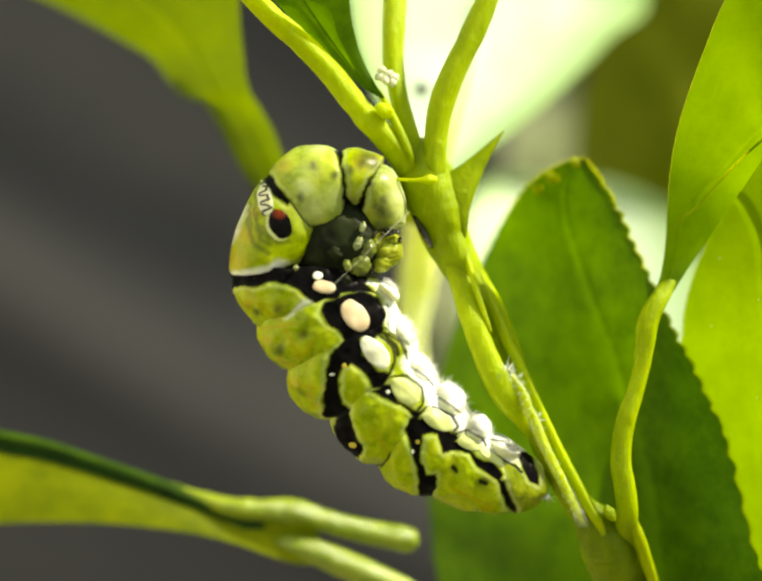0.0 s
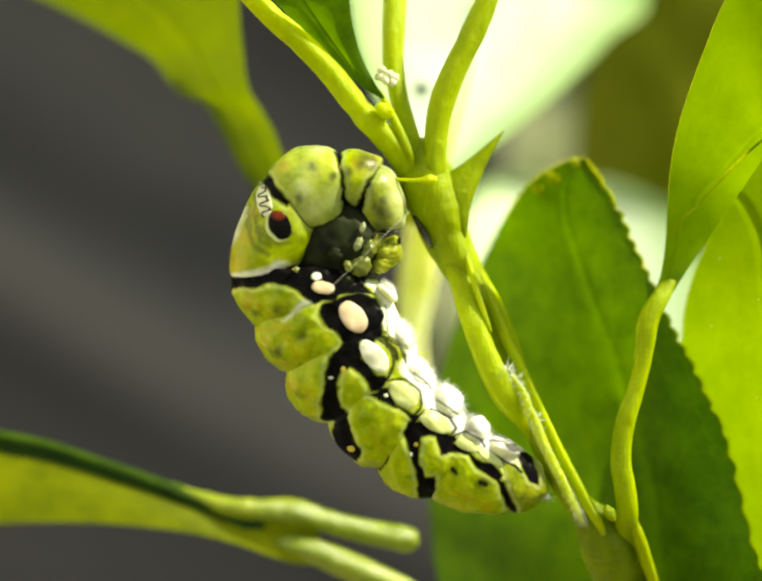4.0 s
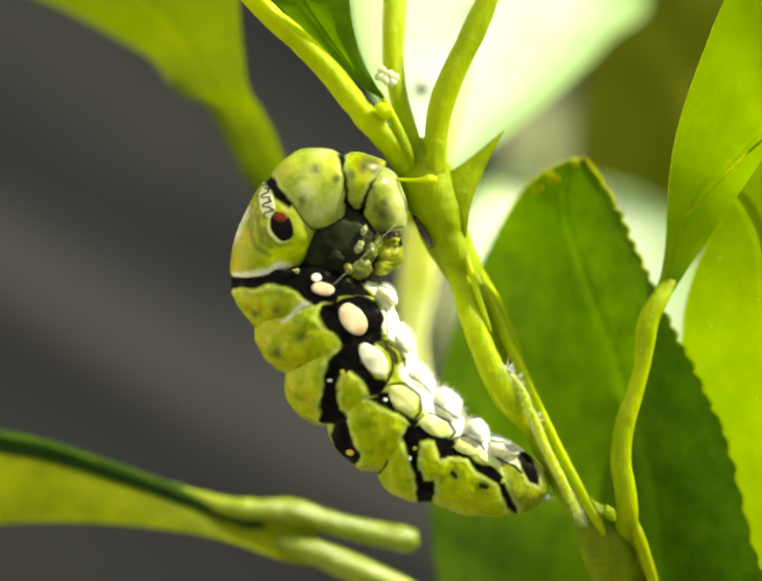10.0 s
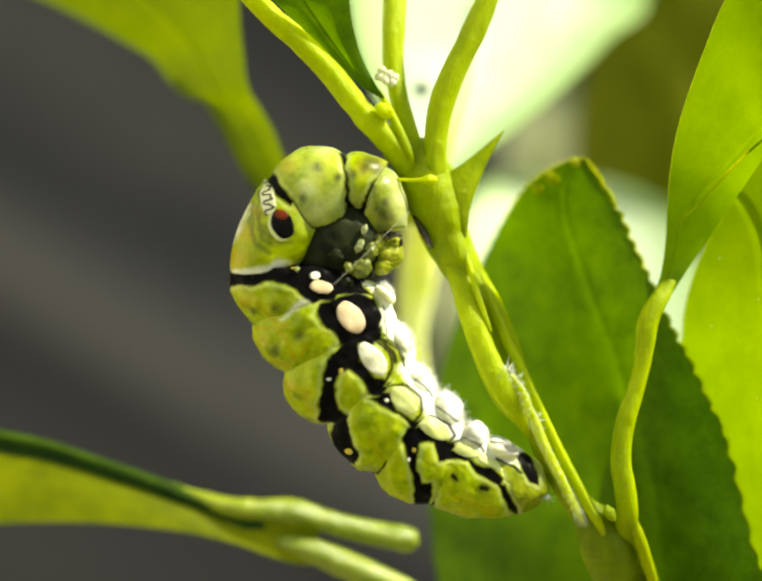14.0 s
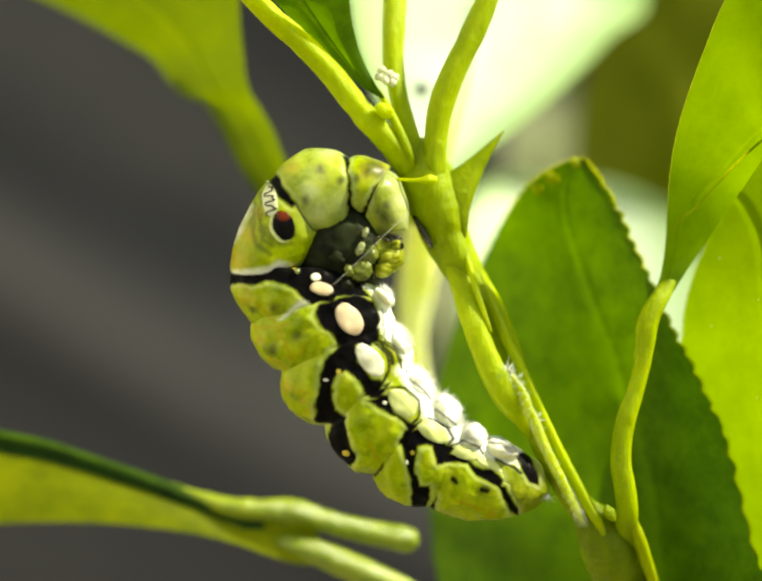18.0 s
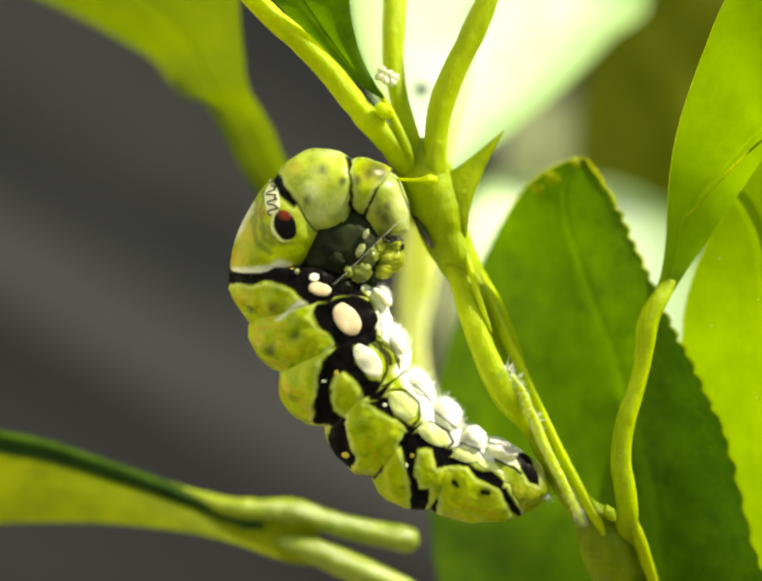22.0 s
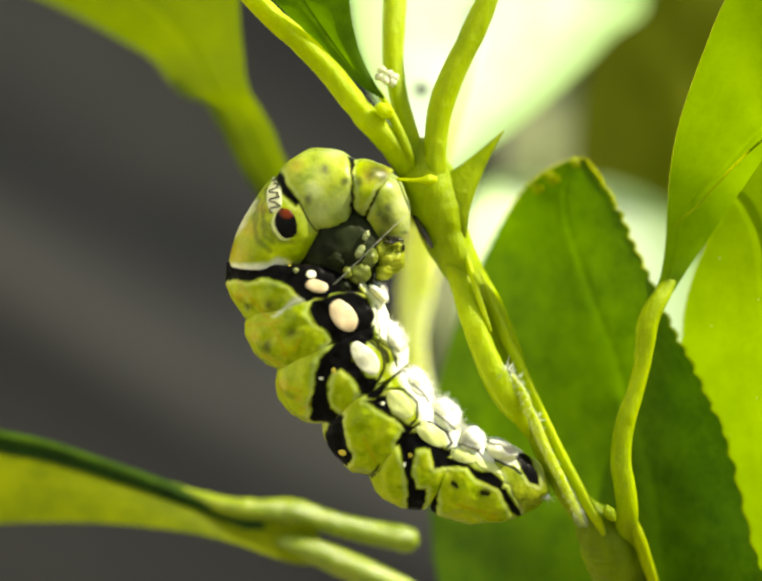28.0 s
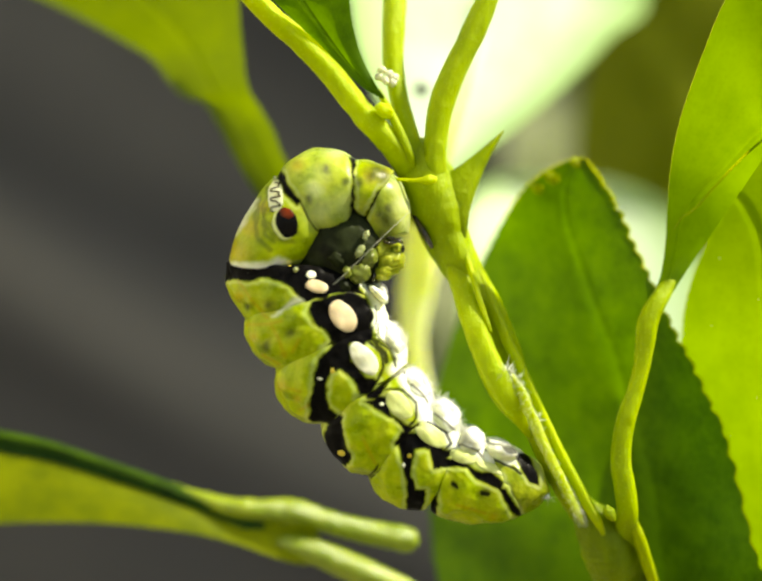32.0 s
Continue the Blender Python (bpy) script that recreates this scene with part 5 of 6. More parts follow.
# silk that girdles the body
silk = new("silk_thread")
silk.location = lift
tagged(silk, "thin whitish silk thread slung round the caterpillar", "thread")
tube("thread", [(-3.99, -4.9, 0.49, 0.024), (-2.21, -4.6, 2.16, 0.022), (-0.37, -4.2, 4.01, 0.026), (0.85, -3.5, 5.2, 0.022), (1.9, -2.4, 6.2, 0.022), (2.45, -1.5, 6.8, 0.02)], SILK, silk, "", 30, 6, 0)
v, f = ellipsoid((14.32, -0.8, -17.71), (0.22, 0.25, 0.2), 20, 12, 14, 0.6, 3)
mesh_object("silk_pad", v, f, WHITE, silk, "tiny pad of white silk")
fuzz("silk_pad", [(14.14, -0.9, -17.74, 0.17), (14.56, -0.9, -17.83, 0.17)], 40, 0.45, 0.022, DOWN, silk, 1.3, 21, "fine strands of white silk")

HOMES = {key: ob.location.copy() for key, ob in made.items()}


def moved(ob, dx, dz, a):
    """The ring's pose after a shift in mm and a turn in degrees about the line of sight."""
    key = next(k for k, o in made.items() if o is ob)
    h = HOMES[key]
    return pose(h.x + dx * MM, h.y, h.z + dz * MM, 0, a, 0)


def motions():
    walk(made["tail_segment"], [(t, moved(made["tail_segment"], dx, dz, a)) for t, dx, dz, a in (
        (0, 0.02, 0, 0.8), (0.5, 0.01, 0, 0.7), (1, 0, 0.01, 0.7), (1.5, 0, 0.01, 0.6), (2, 0.01, 0, 0.6), (2.5, 0.01, 0, 0.5), (3, 0.01, 0, 0.4), (3.5, 0.01, 0, 0.3), (5.5, 0, 0, 0.2), (6, 0, 0, 0), (6.5, 0, 0, -0.2), (7, 0, 0, -0.4), (7.5, 0, -0.01, -0.5), (8, 0, -0.01, -0.6), (8.5, 0, -0.01, -0.6), (9, 0.01, -0.01, -0.6), (9.5, 0.01, -0.01, -0.6), (10, 0, -0.01, -0.7), (10.5, 0, -0.01, -0.8), (11, 0, -0.01, -0.9), (11.5, 0, -0.01, -1.0), (12, 0, -0.02, -1.2), (12.5, 0, -0.02, -1.3), (13, 0, -0.02, -1.4), (13.5, 0, -0.02, -1.5), (14, 0, -0.03, -1.7), (14.5, 0, -0.03, -1.9), (16.5, 0, -0.03, -2.2), (17, 0, -0.04, -2.4), (17.5, 0, -0.04, -2.5), (18, 0, -0.04, -2.5), (18.5, 0, -0.04, -2.6), (19, 0, -0.04, -2.7), (19.5, 0, -0.04, -2.9), (20, 0, -0.05, -3.1), (20.5, 0, -0.05, -3.2), (21, 0, -0.05, -3.2), (21.5, 0, -0.05, -3.3), (22, 0, -0.05, -3.4), (22.5, 0, -0.05, -3.5), (23, 0, -0.06, -3.5), (23.5, 0, -0.05, -3.5), (24, 0, -0.05, -3.6), (24.5, 0, -0.06, -3.7), (25, 0, -0.06, -3.7), (25.5, 0.01, -0.06, -3.7), (27.5, 0.01, -0.06, -3.7), (28, 0.01, -0.06, -3.7), (28.5, 0.01, -0.06, -3.7), (29, 0.01, -0.06, -3.7), (29.5, 0.01, -0.06, -3.8), (30, 0.01, -0.06, -3.8), (30.5, 0.01, -0.06, -3.8), (31, 0.01, -0.06, -3.9), (31.5, 0.01, -0.06, -3.9), (32, 0.01, -0.06, -3.9))])
    walk(made["e6"], [(t, moved(made["e6"], dx, dz, a)) for t, dx, dz, a in (
        (0, 0.06, 0.14, 2.0), (0.5, 0.05, 0.11, 1.5), (1, 0.06, 0.10, 1.4), (1.5, 0.07, 0.08, 1.3), (2, 0.07, 0.06, 1.1), (2.5, 0.07, 0.05, 0.8), (3, 0.06, 0.04, 0.8), (3.5, 0.04, 0.04, 0.7), (5.5, 0.01, 0.03, 0.4), (6, 0, 0, 0), (6.5, 0, -0.03, -0.4), (7, 0, -0.08, -0.7), (7.5, 0.02, -0.11, -1.0), (8, 0.04, -0.14, -1.1), (8.5, 0.06, -0.16, -1.2), (9, 0.08, -0.18, -1.3), (9.5, 0.08, -0.18, -1.5), (10, 0.07, -0.19, -1.6), (10.5, 0.05, -0.19, -1.8), (11, 0.05, -0.21, -1.9), (11.5, 0.06, -0.24, -2.2), (12, 0.07, -0.27, -2.3), (12.5, 0.09, -0.29, -2.4), (13, 0.10, -0.31, -2.5), (13.5, 0.11, -0.33, -2.6), (14, 0.12, -0.37, -2.9), (14.5, 0.13, -0.43, -3.5), (16.5, 0.13, -0.49, -4.2), (17, 0.14, -0.52, -4.6), (17.5, 0.14, -0.53, -4.7), (18, 0.14, -0.54, -4.7), (18.5, 0.15, -0.57, -4.9), (19, 0.17, -0.60, -5.3), (19.5, 0.18, -0.64, -5.6), (20, 0.19, -0.67, -5.8), (20.5, 0.21, -0.69, -6.0), (21, 0.22, -0.70, -6.0), (21.5, 0.23, -0.72, -6.1), (22, 0.23, -0.73, -6.3), (22.5, 0.22, -0.75, -6.6), (23, 0.21, -0.75, -6.6), (23.5, 0.22, -0.75, -6.4), (24, 0.21, -0.75, -6.4), (24.5, 0.20, -0.76, -6.7), (25, 0.20, -0.78, -7.0), (25.5, 0.20, -0.79, -7.1), (27.5, 0.20, -0.78, -7.1), (28, 0.19, -0.78, -7.0), (28.5, 0.19, -0.77, -6.9), (29, 0.18, -0.77, -6.9), (29.5, 0.18, -0.77, -6.8), (30, 0.20, -0.78, -6.8), (30.5, 0.21, -0.79, -6.9), (31, 0.20, -0.80, -7.1), (31.5, 0.19, -0.81, -7.3), (32, 0.19, -0.81, -7.4))])
    walk(made["e5"], [(t, moved(made["e5"], dx, dz, a)) for t, dx, dz, a in (
        (0, 0.23, 0.24, 0.8), (0.5, 0.19, 0.16, 0), (1, 0.19, 0.13, -0.3), (1.5, 0.20, 0.10, -0.6), (2, 0.21, 0.05, -1.0), (2.5, 0.21, 0.03, -1.1), (3, 0.19, 0.03, -0.8), (3.5, 0.14, 0.04, -0.3), (5.5, 0.05, 0.04, -0.1), (6, 0, 0, -0.1), (6.5, -0.01, -0.06, -0.3), (7, -0.01, -0.14, -0.4), (7.5, 0.01, -0.19, -0.4), (8, 0.02, -0.21, -0.2), (8.5, 0.04, -0.23, 0.1), (9, 0.06, -0.26, 0), (9.5, 0.06, -0.28, -0.2), (10, 0.02, -0.29, -0.3), (10.5, -0.02, -0.29, -0.3), (11, -0.06, -0.30, 0.1), (11.5, -0.08, -0.33, 0.6), (12, -0.09, -0.36, 1.0), (12.5, -0.09, -0.38, 1.3), (13, -0.09, -0.40, 1.6), (13.5, -0.09, -0.42, 1.9), (14, -0.10, -0.48, 2.0), (14.5, -0.13, -0.57, 1.8), (16.5, -0.18, -0.67, 1.8), (17, -0.23, -0.71, 2.1), (17.5, -0.26, -0.71, 2.6), (18, -0.27, -0.72, 2.8), (18.5, -0.28, -0.76, 2.8), (19, -0.28, -0.81, 2.8), (19.5, -0.27, -0.86, 2.8), (20, -0.26, -0.92, 2.7), (20.5, -0.25, -0.95, 2.8), (21, -0.26, -0.96, 3.1), (21.5, -0.27, -0.97, 3.4), (22, -0.31, -0.98, 3.7), (22.5, -0.35, -0.99, 4.0), (23, -0.38, -0.98, 4.4), (23.5, -0.38, -0.94, 5.0), (24, -0.40, -0.94, 5.2), (24.5, -0.44, -0.97, 5.0), (25, -0.47, -1.00, 4.9), (25.5, -0.48, -1.01, 5.0), (27.5, -0.50, -1.00, 5.1), (28, -0.51, -0.98, 5.3), (28.5, -0.53, -0.96, 5.4), (29, -0.57, -0.95, 5.8), (29.5, -0.58, -0.93, 6.1), (30, -0.57, -0.94, 6.2), (30.5, -0.55, -0.97, 6.0), (31, -0.56, -1.00, 5.7), (31.5, -0.57, -1.02, 5.5), (32, -0.57, -1.03, 5.3))])
    walk(made["e4"], [(t, moved(made["e4"], dx, dz, a)) for t, dx, dz, a in (
        (0, 0.26, 0.32, -0.2), (0.5, 0.19, 0.19, -0.5), (1, 0.17, 0.13, -0.7), (1.5, 0.19, 0.08, -0.8), (2, 0.20, 0, -1.0), (2.5, 0.20, -0.04, -1.1), (3, 0.19, -0.02, -1.0), (3.5, 0.14, 0.02, -0.6), (5.5, 0.06, 0.03, -0.2), (6, 0.01, 0, 0), (6.5, 0.01, -0.08, 0), (7, 0.02, -0.17, -0.2), (7.5, 0.03, -0.21, -0.3), (8, 0.04, -0.22, -0.1), (8.5, 0.06, -0.23, 0.3), (9, 0.08, -0.27, 0.3), (9.5, 0.07, -0.30, 0.2), (10, 0.04, -0.33, 0.2), (10.5, 0.01, -0.34, 0.4), (11, -0.02, -0.32, 1.0), (11.5, -0.03, -0.31, 1.5), (12, -0.04, -0.31, 1.7), (12.5, -0.03, -0.31, 1.9), (13, -0.01, -0.30, 2.2), (13.5, 0.01, -0.31, 2.6), (14, 0.01, -0.37, 2.8), (14.5, -0.02, -0.48, 2.9), (16.5, -0.10, -0.57, 2.9), (17, -0.15, -0.60, 3.2), (17.5, -0.19, -0.57, 3.5), (18, -0.21, -0.56, 3.7), (18.5, -0.21, -0.59, 3.7), (19, -0.20, -0.63, 3.8), (19.5, -0.18, -0.68, 3.8), (20, -0.16, -0.75, 3.6), (20.5, -0.16, -0.78, 3.7), (21, -0.16, -0.77, 3.9), (21.5, -0.18, -0.75, 4.1), (22, -0.23, -0.74, 4.3), (22.5, -0.29, -0.72, 4.5), (23, -0.30, -0.68, 4.9), (23.5, -0.29, -0.62, 5.3), (24, -0.31, -0.60, 5.5), (24.5, -0.36, -0.63, 5.4), (25, -0.39, -0.67, 5.6), (25.5, -0.42, -0.69, 5.8), (27.5, -0.45, -0.66, 5.7), (28, -0.47, -0.61, 5.7), (28.5, -0.50, -0.57, 5.7), (29, -0.54, -0.54, 5.9), (29.5, -0.56, -0.50, 6.1), (30, -0.55, -0.50, 6.1), (30.5, -0.54, -0.54, 5.9), (31, -0.54, -0.59, 5.7), (31.5, -0.55, -0.63, 5.8), (32, -0.55, -0.65, 5.8))])
    walk(made["e3"], [(t, moved(made["e3"], dx, dz, a)) for t, dx, dz, a in (
        (0, 0.26, 0.27, -0.9), (0.5, 0.16, 0.11, -0.9), (1, 0.13, 0.04, -0.9), (1.5, 0.14, -0.02, -0.9), (2, 0.17, -0.11, -0.7), (2.5, 0.19, -0.15, -0.7), (3, 0.20, -0.12, -0.6), (3.5, 0.17, -0.05, -0.3), (5.5, 0.08, 0, -0.1), (6, 0.02, 0, 0), (6.5, 0.01, -0.07, 0.2), (7, 0.03, -0.16, 0.3), (7.5, 0.05, -0.21, 0.3), (8, 0.07, -0.20, 0.4), (8.5, 0.07, -0.17, 0.3), (9, 0.08, -0.19, 0.4), (9.5, 0.09, -0.23, 0.5), (10, 0.07, -0.27, 0.6), (10.5, 0.03, -0.27, 0.7), (11, -0.01, -0.21, 0.8), (11.5, -0.04, -0.17, 0.9), (12, -0.05, -0.15, 0.9), (12.5, -0.06, -0.14, 0.8), (13, -0.06, -0.12, 0.8), (13.5, -0.04, -0.12, 1.0), (14, -0.03, -0.18, 1.0), (14.5, -0.05, -0.28, 1.1), (16.5, -0.13, -0.35, 1.4), (17, -0.20, -0.33, 1.7), (17.5, -0.24, -0.28, 1.8), (18, -0.28, -0.26, 1.7), (18.5, -0.30, -0.29, 1.6), (19, -0.30, -0.31, 1.5), (19.5, -0.28, -0.35, 1.4), (20, -0.29, -0.41, 1.4), (20.5, -0.30, -0.43, 1.2), (21, -0.34, -0.41, 1.1), (21.5, -0.39, -0.38, 1.0), (22, -0.44, -0.34, 1.1), (22.5, -0.48, -0.32, 1.2), (23, -0.50, -0.28, 1.3), (23.5, -0.51, -0.19, 1.4), (24, -0.53, -0.15, 1.4), (24.5, -0.56, -0.17, 1.5), (25, -0.57, -0.19, 1.7), (25.5, -0.58, -0.20, 1.9), (27.5, -0.63, -0.18, 1.9), (28, -0.68, -0.12, 1.5), (28.5, -0.73, -0.08, 1.4), (29, -0.78, -0.03, 1.6), (29.5, -0.81, 0.02, 1.7), (30, -0.82, 0.02, 1.5), (30.5, -0.82, -0.01, 1.4), (31, -0.81, -0.07, 1.4), (31.5, -0.79, -0.12, 1.5), (32, -0.78, -0.15, 1.5))])
    walk(made["e2"], [(t, moved(made["e2"], dx, dz, a)) for t, dx, dz, a in (
        (0, 0.27, 0.06, -0.3), (0.5, 0.20, -0.06, -0.2), (1, 0.17, -0.12, -0.3), (1.5, 0.18, -0.16, -0.3), (2, 0.21, -0.22, -0.4), (2.5, 0.22, -0.25, -0.5), (3, 0.21, -0.22, -0.6), (3.5, 0.15, -0.13, -0.6), (5.5, 0.07, -0.03, -0.3), (6, 0.03, 0, 0.1), (6.5, 0.03, -0.06, 0.5), (7, 0.05, -0.17, 0.9), (7.5, 0.07, -0.23, 1.1), (8, 0.06, -0.20, 0.7), (8.5, 0.01, -0.14, 0), (9, -0.01, -0.12, -0.3), (9.5, 0.03, -0.15, 0), (10, 0.07, -0.21, 0.6), (10.5, 0.05, -0.20, 0.9), (11, -0.01, -0.12, 0.8), (11.5, -0.04, -0.05, 0.8), (12, -0.06, -0.03, 0.8), (12.5, -0.08, -0.01, 0.7), (13, -0.13, 0, 0.6), (13.5, -0.15, 0.01, 0.5), (14, -0.11, -0.05, 0.5), (14.5, -0.08, -0.15, 1.0), (16.5, -0.11, -0.21, 1.8), (17, -0.17, -0.20, 2.4), (17.5, -0.24, -0.15, 2.3), (18, -0.29, -0.12, 2.2), (18.5, -0.32, -0.11, 2.0), (19, -0.32, -0.12, 1.9), (19.5, -0.31, -0.16, 2.0), (20, -0.31, -0.22, 2.1), (20.5, -0.33, -0.24, 2.1), (21, -0.39, -0.21, 1.7), (21.5, -0.44, -0.18, 1.6), (22, -0.48, -0.14, 2.0), (22.5, -0.51, -0.11, 2.3), (23, -0.56, -0.05, 2.0), (23.5, -0.65, 0.07, 1.4), (24, -0.69, 0.12, 1.3), (24.5, -0.66, 0.10, 1.8), (25, -0.63, 0.09, 2.2), (25.5, -0.64, 0.09, 2.4), (27.5, -0.69, 0.11, 2.2), (28, -0.78, 0.15, 1.9), (28.5, -0.83, 0.18, 1.8), (29, -0.88, 0.23, 2.1), (29.5, -0.92, 0.28, 2.3), (30, -0.93, 0.28, 2.1), (30.5, -0.91, 0.25, 2.0), (31, -0.89, 0.20, 2.1), (31.5, -0.87, 0.15, 2.2), (32, -0.84, 0.13, 2.2))])
    walk(made["e1"], [(t, moved(made["e1"], dx, dz, a)) for t, dx, dz, a in (
        (0, 0.14, -0.06, -0.4), (0.5, 0.13, -0.11, -0.3), (1, 0.12, -0.14, -0.3), (1.5, 0.14, -0.18, -0.3), (2, 0.16, -0.24, -0.3), (2.5, 0.17, -0.28, -0.5), (3, 0.15, -0.26, -0.7), (3.5, 0.08, -0.18, -0.7), (5.5, 0.02, -0.06, -0.4), (6, 0.01, -0.01, 0), (6.5, 0.04, -0.05, 0.4), (7, 0.07, -0.14, 0.8), (7.5, 0.09, -0.19, 0.8), (8, 0.05, -0.18, 0.3), (8.5, -0.05, -0.14, -0.4), (9, -0.10, -0.13, -0.8), (9.5, -0.06, -0.15, -0.5), (10, 0.02, -0.20, 0), (10.5, 0.04, -0.18, 0.3), (11, 0, -0.10, 0.5), (11.5, -0.03, -0.03, 0.5), (12, -0.06, 0, 0.3), (12.5, -0.09, 0.01, 0.3), (13, -0.14, 0.02, 0.4), (13.5, -0.17, 0.03, 0.3), (14, -0.10, -0.03, 0.5), (14.5, -0.01, -0.13, 1.2), (16.5, 0.02, -0.18, 2.2), (17, -0.01, -0.17, 2.9), (17.5, -0.07, -0.12, 3.0), (18, -0.12, -0.08, 2.8), (18.5, -0.15, -0.07, 2.7), (19, -0.16, -0.07, 2.6), (19.5, -0.15, -0.11, 2.6), (20, -0.13, -0.16, 2.8), (20.5, -0.15, -0.18, 3.0), (21, -0.19, -0.17, 2.8), (21.5, -0.23, -0.14, 2.9), (22, -0.27, -0.09, 3.2), (22.5, -0.29, -0.06, 3.3), (23, -0.36, 0, 3.0), (23.5, -0.50, 0.11, 2.3), (24, -0.53, 0.15, 2.4), (24.5, -0.44, 0.14, 3.2), (25, -0.38, 0.13, 3.6), (25.5, -0.40, 0.13, 3.6), (27.5, -0.47, 0.15, 3.4), (28, -0.53, 0.17, 3.6), (28.5, -0.55, 0.20, 3.8), (29, -0.60, 0.25, 3.9), (29.5, -0.66, 0.30, 4.0), (30, -0.64, 0.30, 4.1), (30.5, -0.60, 0.27, 4.3), (31, -0.57, 0.23, 4.3), (31.5, -0.55, 0.18, 4.2), (32, -0.54, 0.15, 3.9))])
    walk(made["belly"], [(t, moved(made["belly"], dx, dz, a)) for t, dx, dz, a in (
        (0, -0.02, -0.02, 0.9), (0.5, 0.03, -0.11, 0.2), (1, 0.06, -0.15, -0.1), (1.5, 0.07, -0.19, -0.2), (2, 0.10, -0.24, -0.3), (2.5, 0.12, -0.25, -0.3), (3, 0.09, -0.23, -0.3), (3.5, 0.02, -0.15, -0.2), (5.5, -0.01, -0.04, -0.1), (6, -0.01, -0.01, 0.1), (6.5, 0.03, -0.08, 0.2), (7, 0.07, -0.17, 0.2), (7.5, 0.09, -0.23, 0.3), (8, 0.09, -0.25, 0.8), (8.5, 0.07, -0.25, 1.4), (9, 0.05, -0.25, 1.7), (9.5, 0.06, -0.26, 1.5), (10, 0.08, -0.30, 1.2), (10.5, 0.09, -0.29, 1.0), (11, 0.08, -0.22, 1.1), (11.5, 0.07, -0.15, 1.3), (12, 0.04, -0.09, 1.5), (12.5, 0.03, -0.07, 1.7), (13, 0.03, -0.07, 2.0), (13.5, 0.05, -0.10, 2.3), (14, 0.09, -0.19, 2.0), (14.5, 0.15, -0.34, 1.6), (16.5, 0.19, -0.48, 1.7), (17, 0.18, -0.49, 2.1), (17.5, 0.16, -0.43, 2.6), (18, 0.15, -0.40, 2.8), (18.5, 0.16, -0.42, 3.0), (19, 0.18, -0.44, 3.2), (19.5, 0.19, -0.46, 3.4), (20, 0.20, -0.48, 3.5), (20.5, 0.19, -0.50, 3.5), (21, 0.19, -0.50, 3.6), (21.5, 0.17, -0.50, 3.9), (22, 0.15, -0.49, 4.2), (22.5, 0.14, -0.48, 4.4), (23, 0.13, -0.46, 4.9), (23.5, 0.11, -0.41, 5.9), (24, 0.13, -0.41, 6.3), (24.5, 0.16, -0.48, 5.8), (25, 0.18, -0.52, 5.4), (25.5, 0.16, -0.52, 5.5), (27.5, 0.13, -0.51, 5.9), (28, 0.11, -0.51, 6.1), (28.5, 0.10, -0.49, 6.0), (29, 0.07, -0.43, 6.5), (29.5, 0.02, -0.37, 6.9), (30, 0.03, -0.39, 6.5), (30.5, 0.06, -0.44, 6.2), (31, 0.10, -0.47, 6.2), (31.5, 0.11, -0.48, 6.2), (32, 0.10, -0.48, 6.4))])
    walk(made["c"], [(t, moved(made["c"], dx, dz, a)) for t, dx, dz, a in (
        (0, 0.01, -0.04, 0.3), (0.5, 0.01, -0.17, -0.6), (1, 0.02, -0.24, -0.9), (1.5, 0.02, -0.30, -1.1), (2, 0.04, -0.35, -1.2), (2.5, 0.05, -0.37, -1.4), (3, 0.02, -0.33, -1.2), (3.5, -0.02, -0.22, -0.8), (5.5, -0.03, -0.07, -0.4), (6, -0.01, -0.01, 0), (6.5, 0.02, -0.08, 0), (7, 0.07, -0.17, 0.1), (7.5, 0.10, -0.21, 0.3), (8, 0.12, -0.20, 0.7), (8.5, 0.12, -0.17, 1.3), (9, 0.12, -0.15, 1.6), (9.5, 0.13, -0.18, 1.5), (10, 0.13, -0.23, 1.1), (10.5, 0.13, -0.21, 1.0), (11, 0.12, -0.11, 1.3), (11.5, 0.12, -0.02, 1.5), (12, 0.11, 0.04, 1.8), (12.5, 0.11, 0.08, 2.0), (13, 0.13, 0.10, 2.3), (13.5, 0.15, 0.08, 2.6), (14, 0.18, -0.02, 2.2), (14.5, 0.24, -0.19, 2.0), (16.5, 0.29, -0.31, 2.3), (17, 0.31, -0.29, 2.7), (17.5, 0.30, -0.18, 3.3), (18, 0.29, -0.13, 3.6), (18.5, 0.32, -0.14, 3.7), (19, 0.35, -0.13, 4.1), (19.5, 0.38, -0.13, 4.3), (20, 0.39, -0.15, 4.4), (20.5, 0.41, -0.13, 4.8), (21, 0.42, -0.10, 5.1), (21.5, 0.41, -0.08, 5.4), (22, 0.39, -0.05, 5.6), (22.5, 0.40, -0.02, 6.0), (23, 0.43, 0.06, 6.8), (23.5, 0.47, 0.19, 7.9), (24, 0.50, 0.21, 8.3), (24.5, 0.51, 0.11, 7.8), (25, 0.51, 0.03, 7.3), (25.5, 0.49, 0.05, 7.4), (27.5, 0.48, 0.11, 8.0), (28, 0.47, 0.14, 8.3), (28.5, 0.48, 0.16, 8.4), (29, 0.48, 0.24, 8.9), (29.5, 0.46, 0.34, 9.4), (30, 0.46, 0.31, 9.3), (30.5, 0.48, 0.25, 9.0), (31, 0.51, 0.21, 8.9), (31.5, 0.53, 0.19, 8.9), (32, 0.53, 0.22, 9.2))])
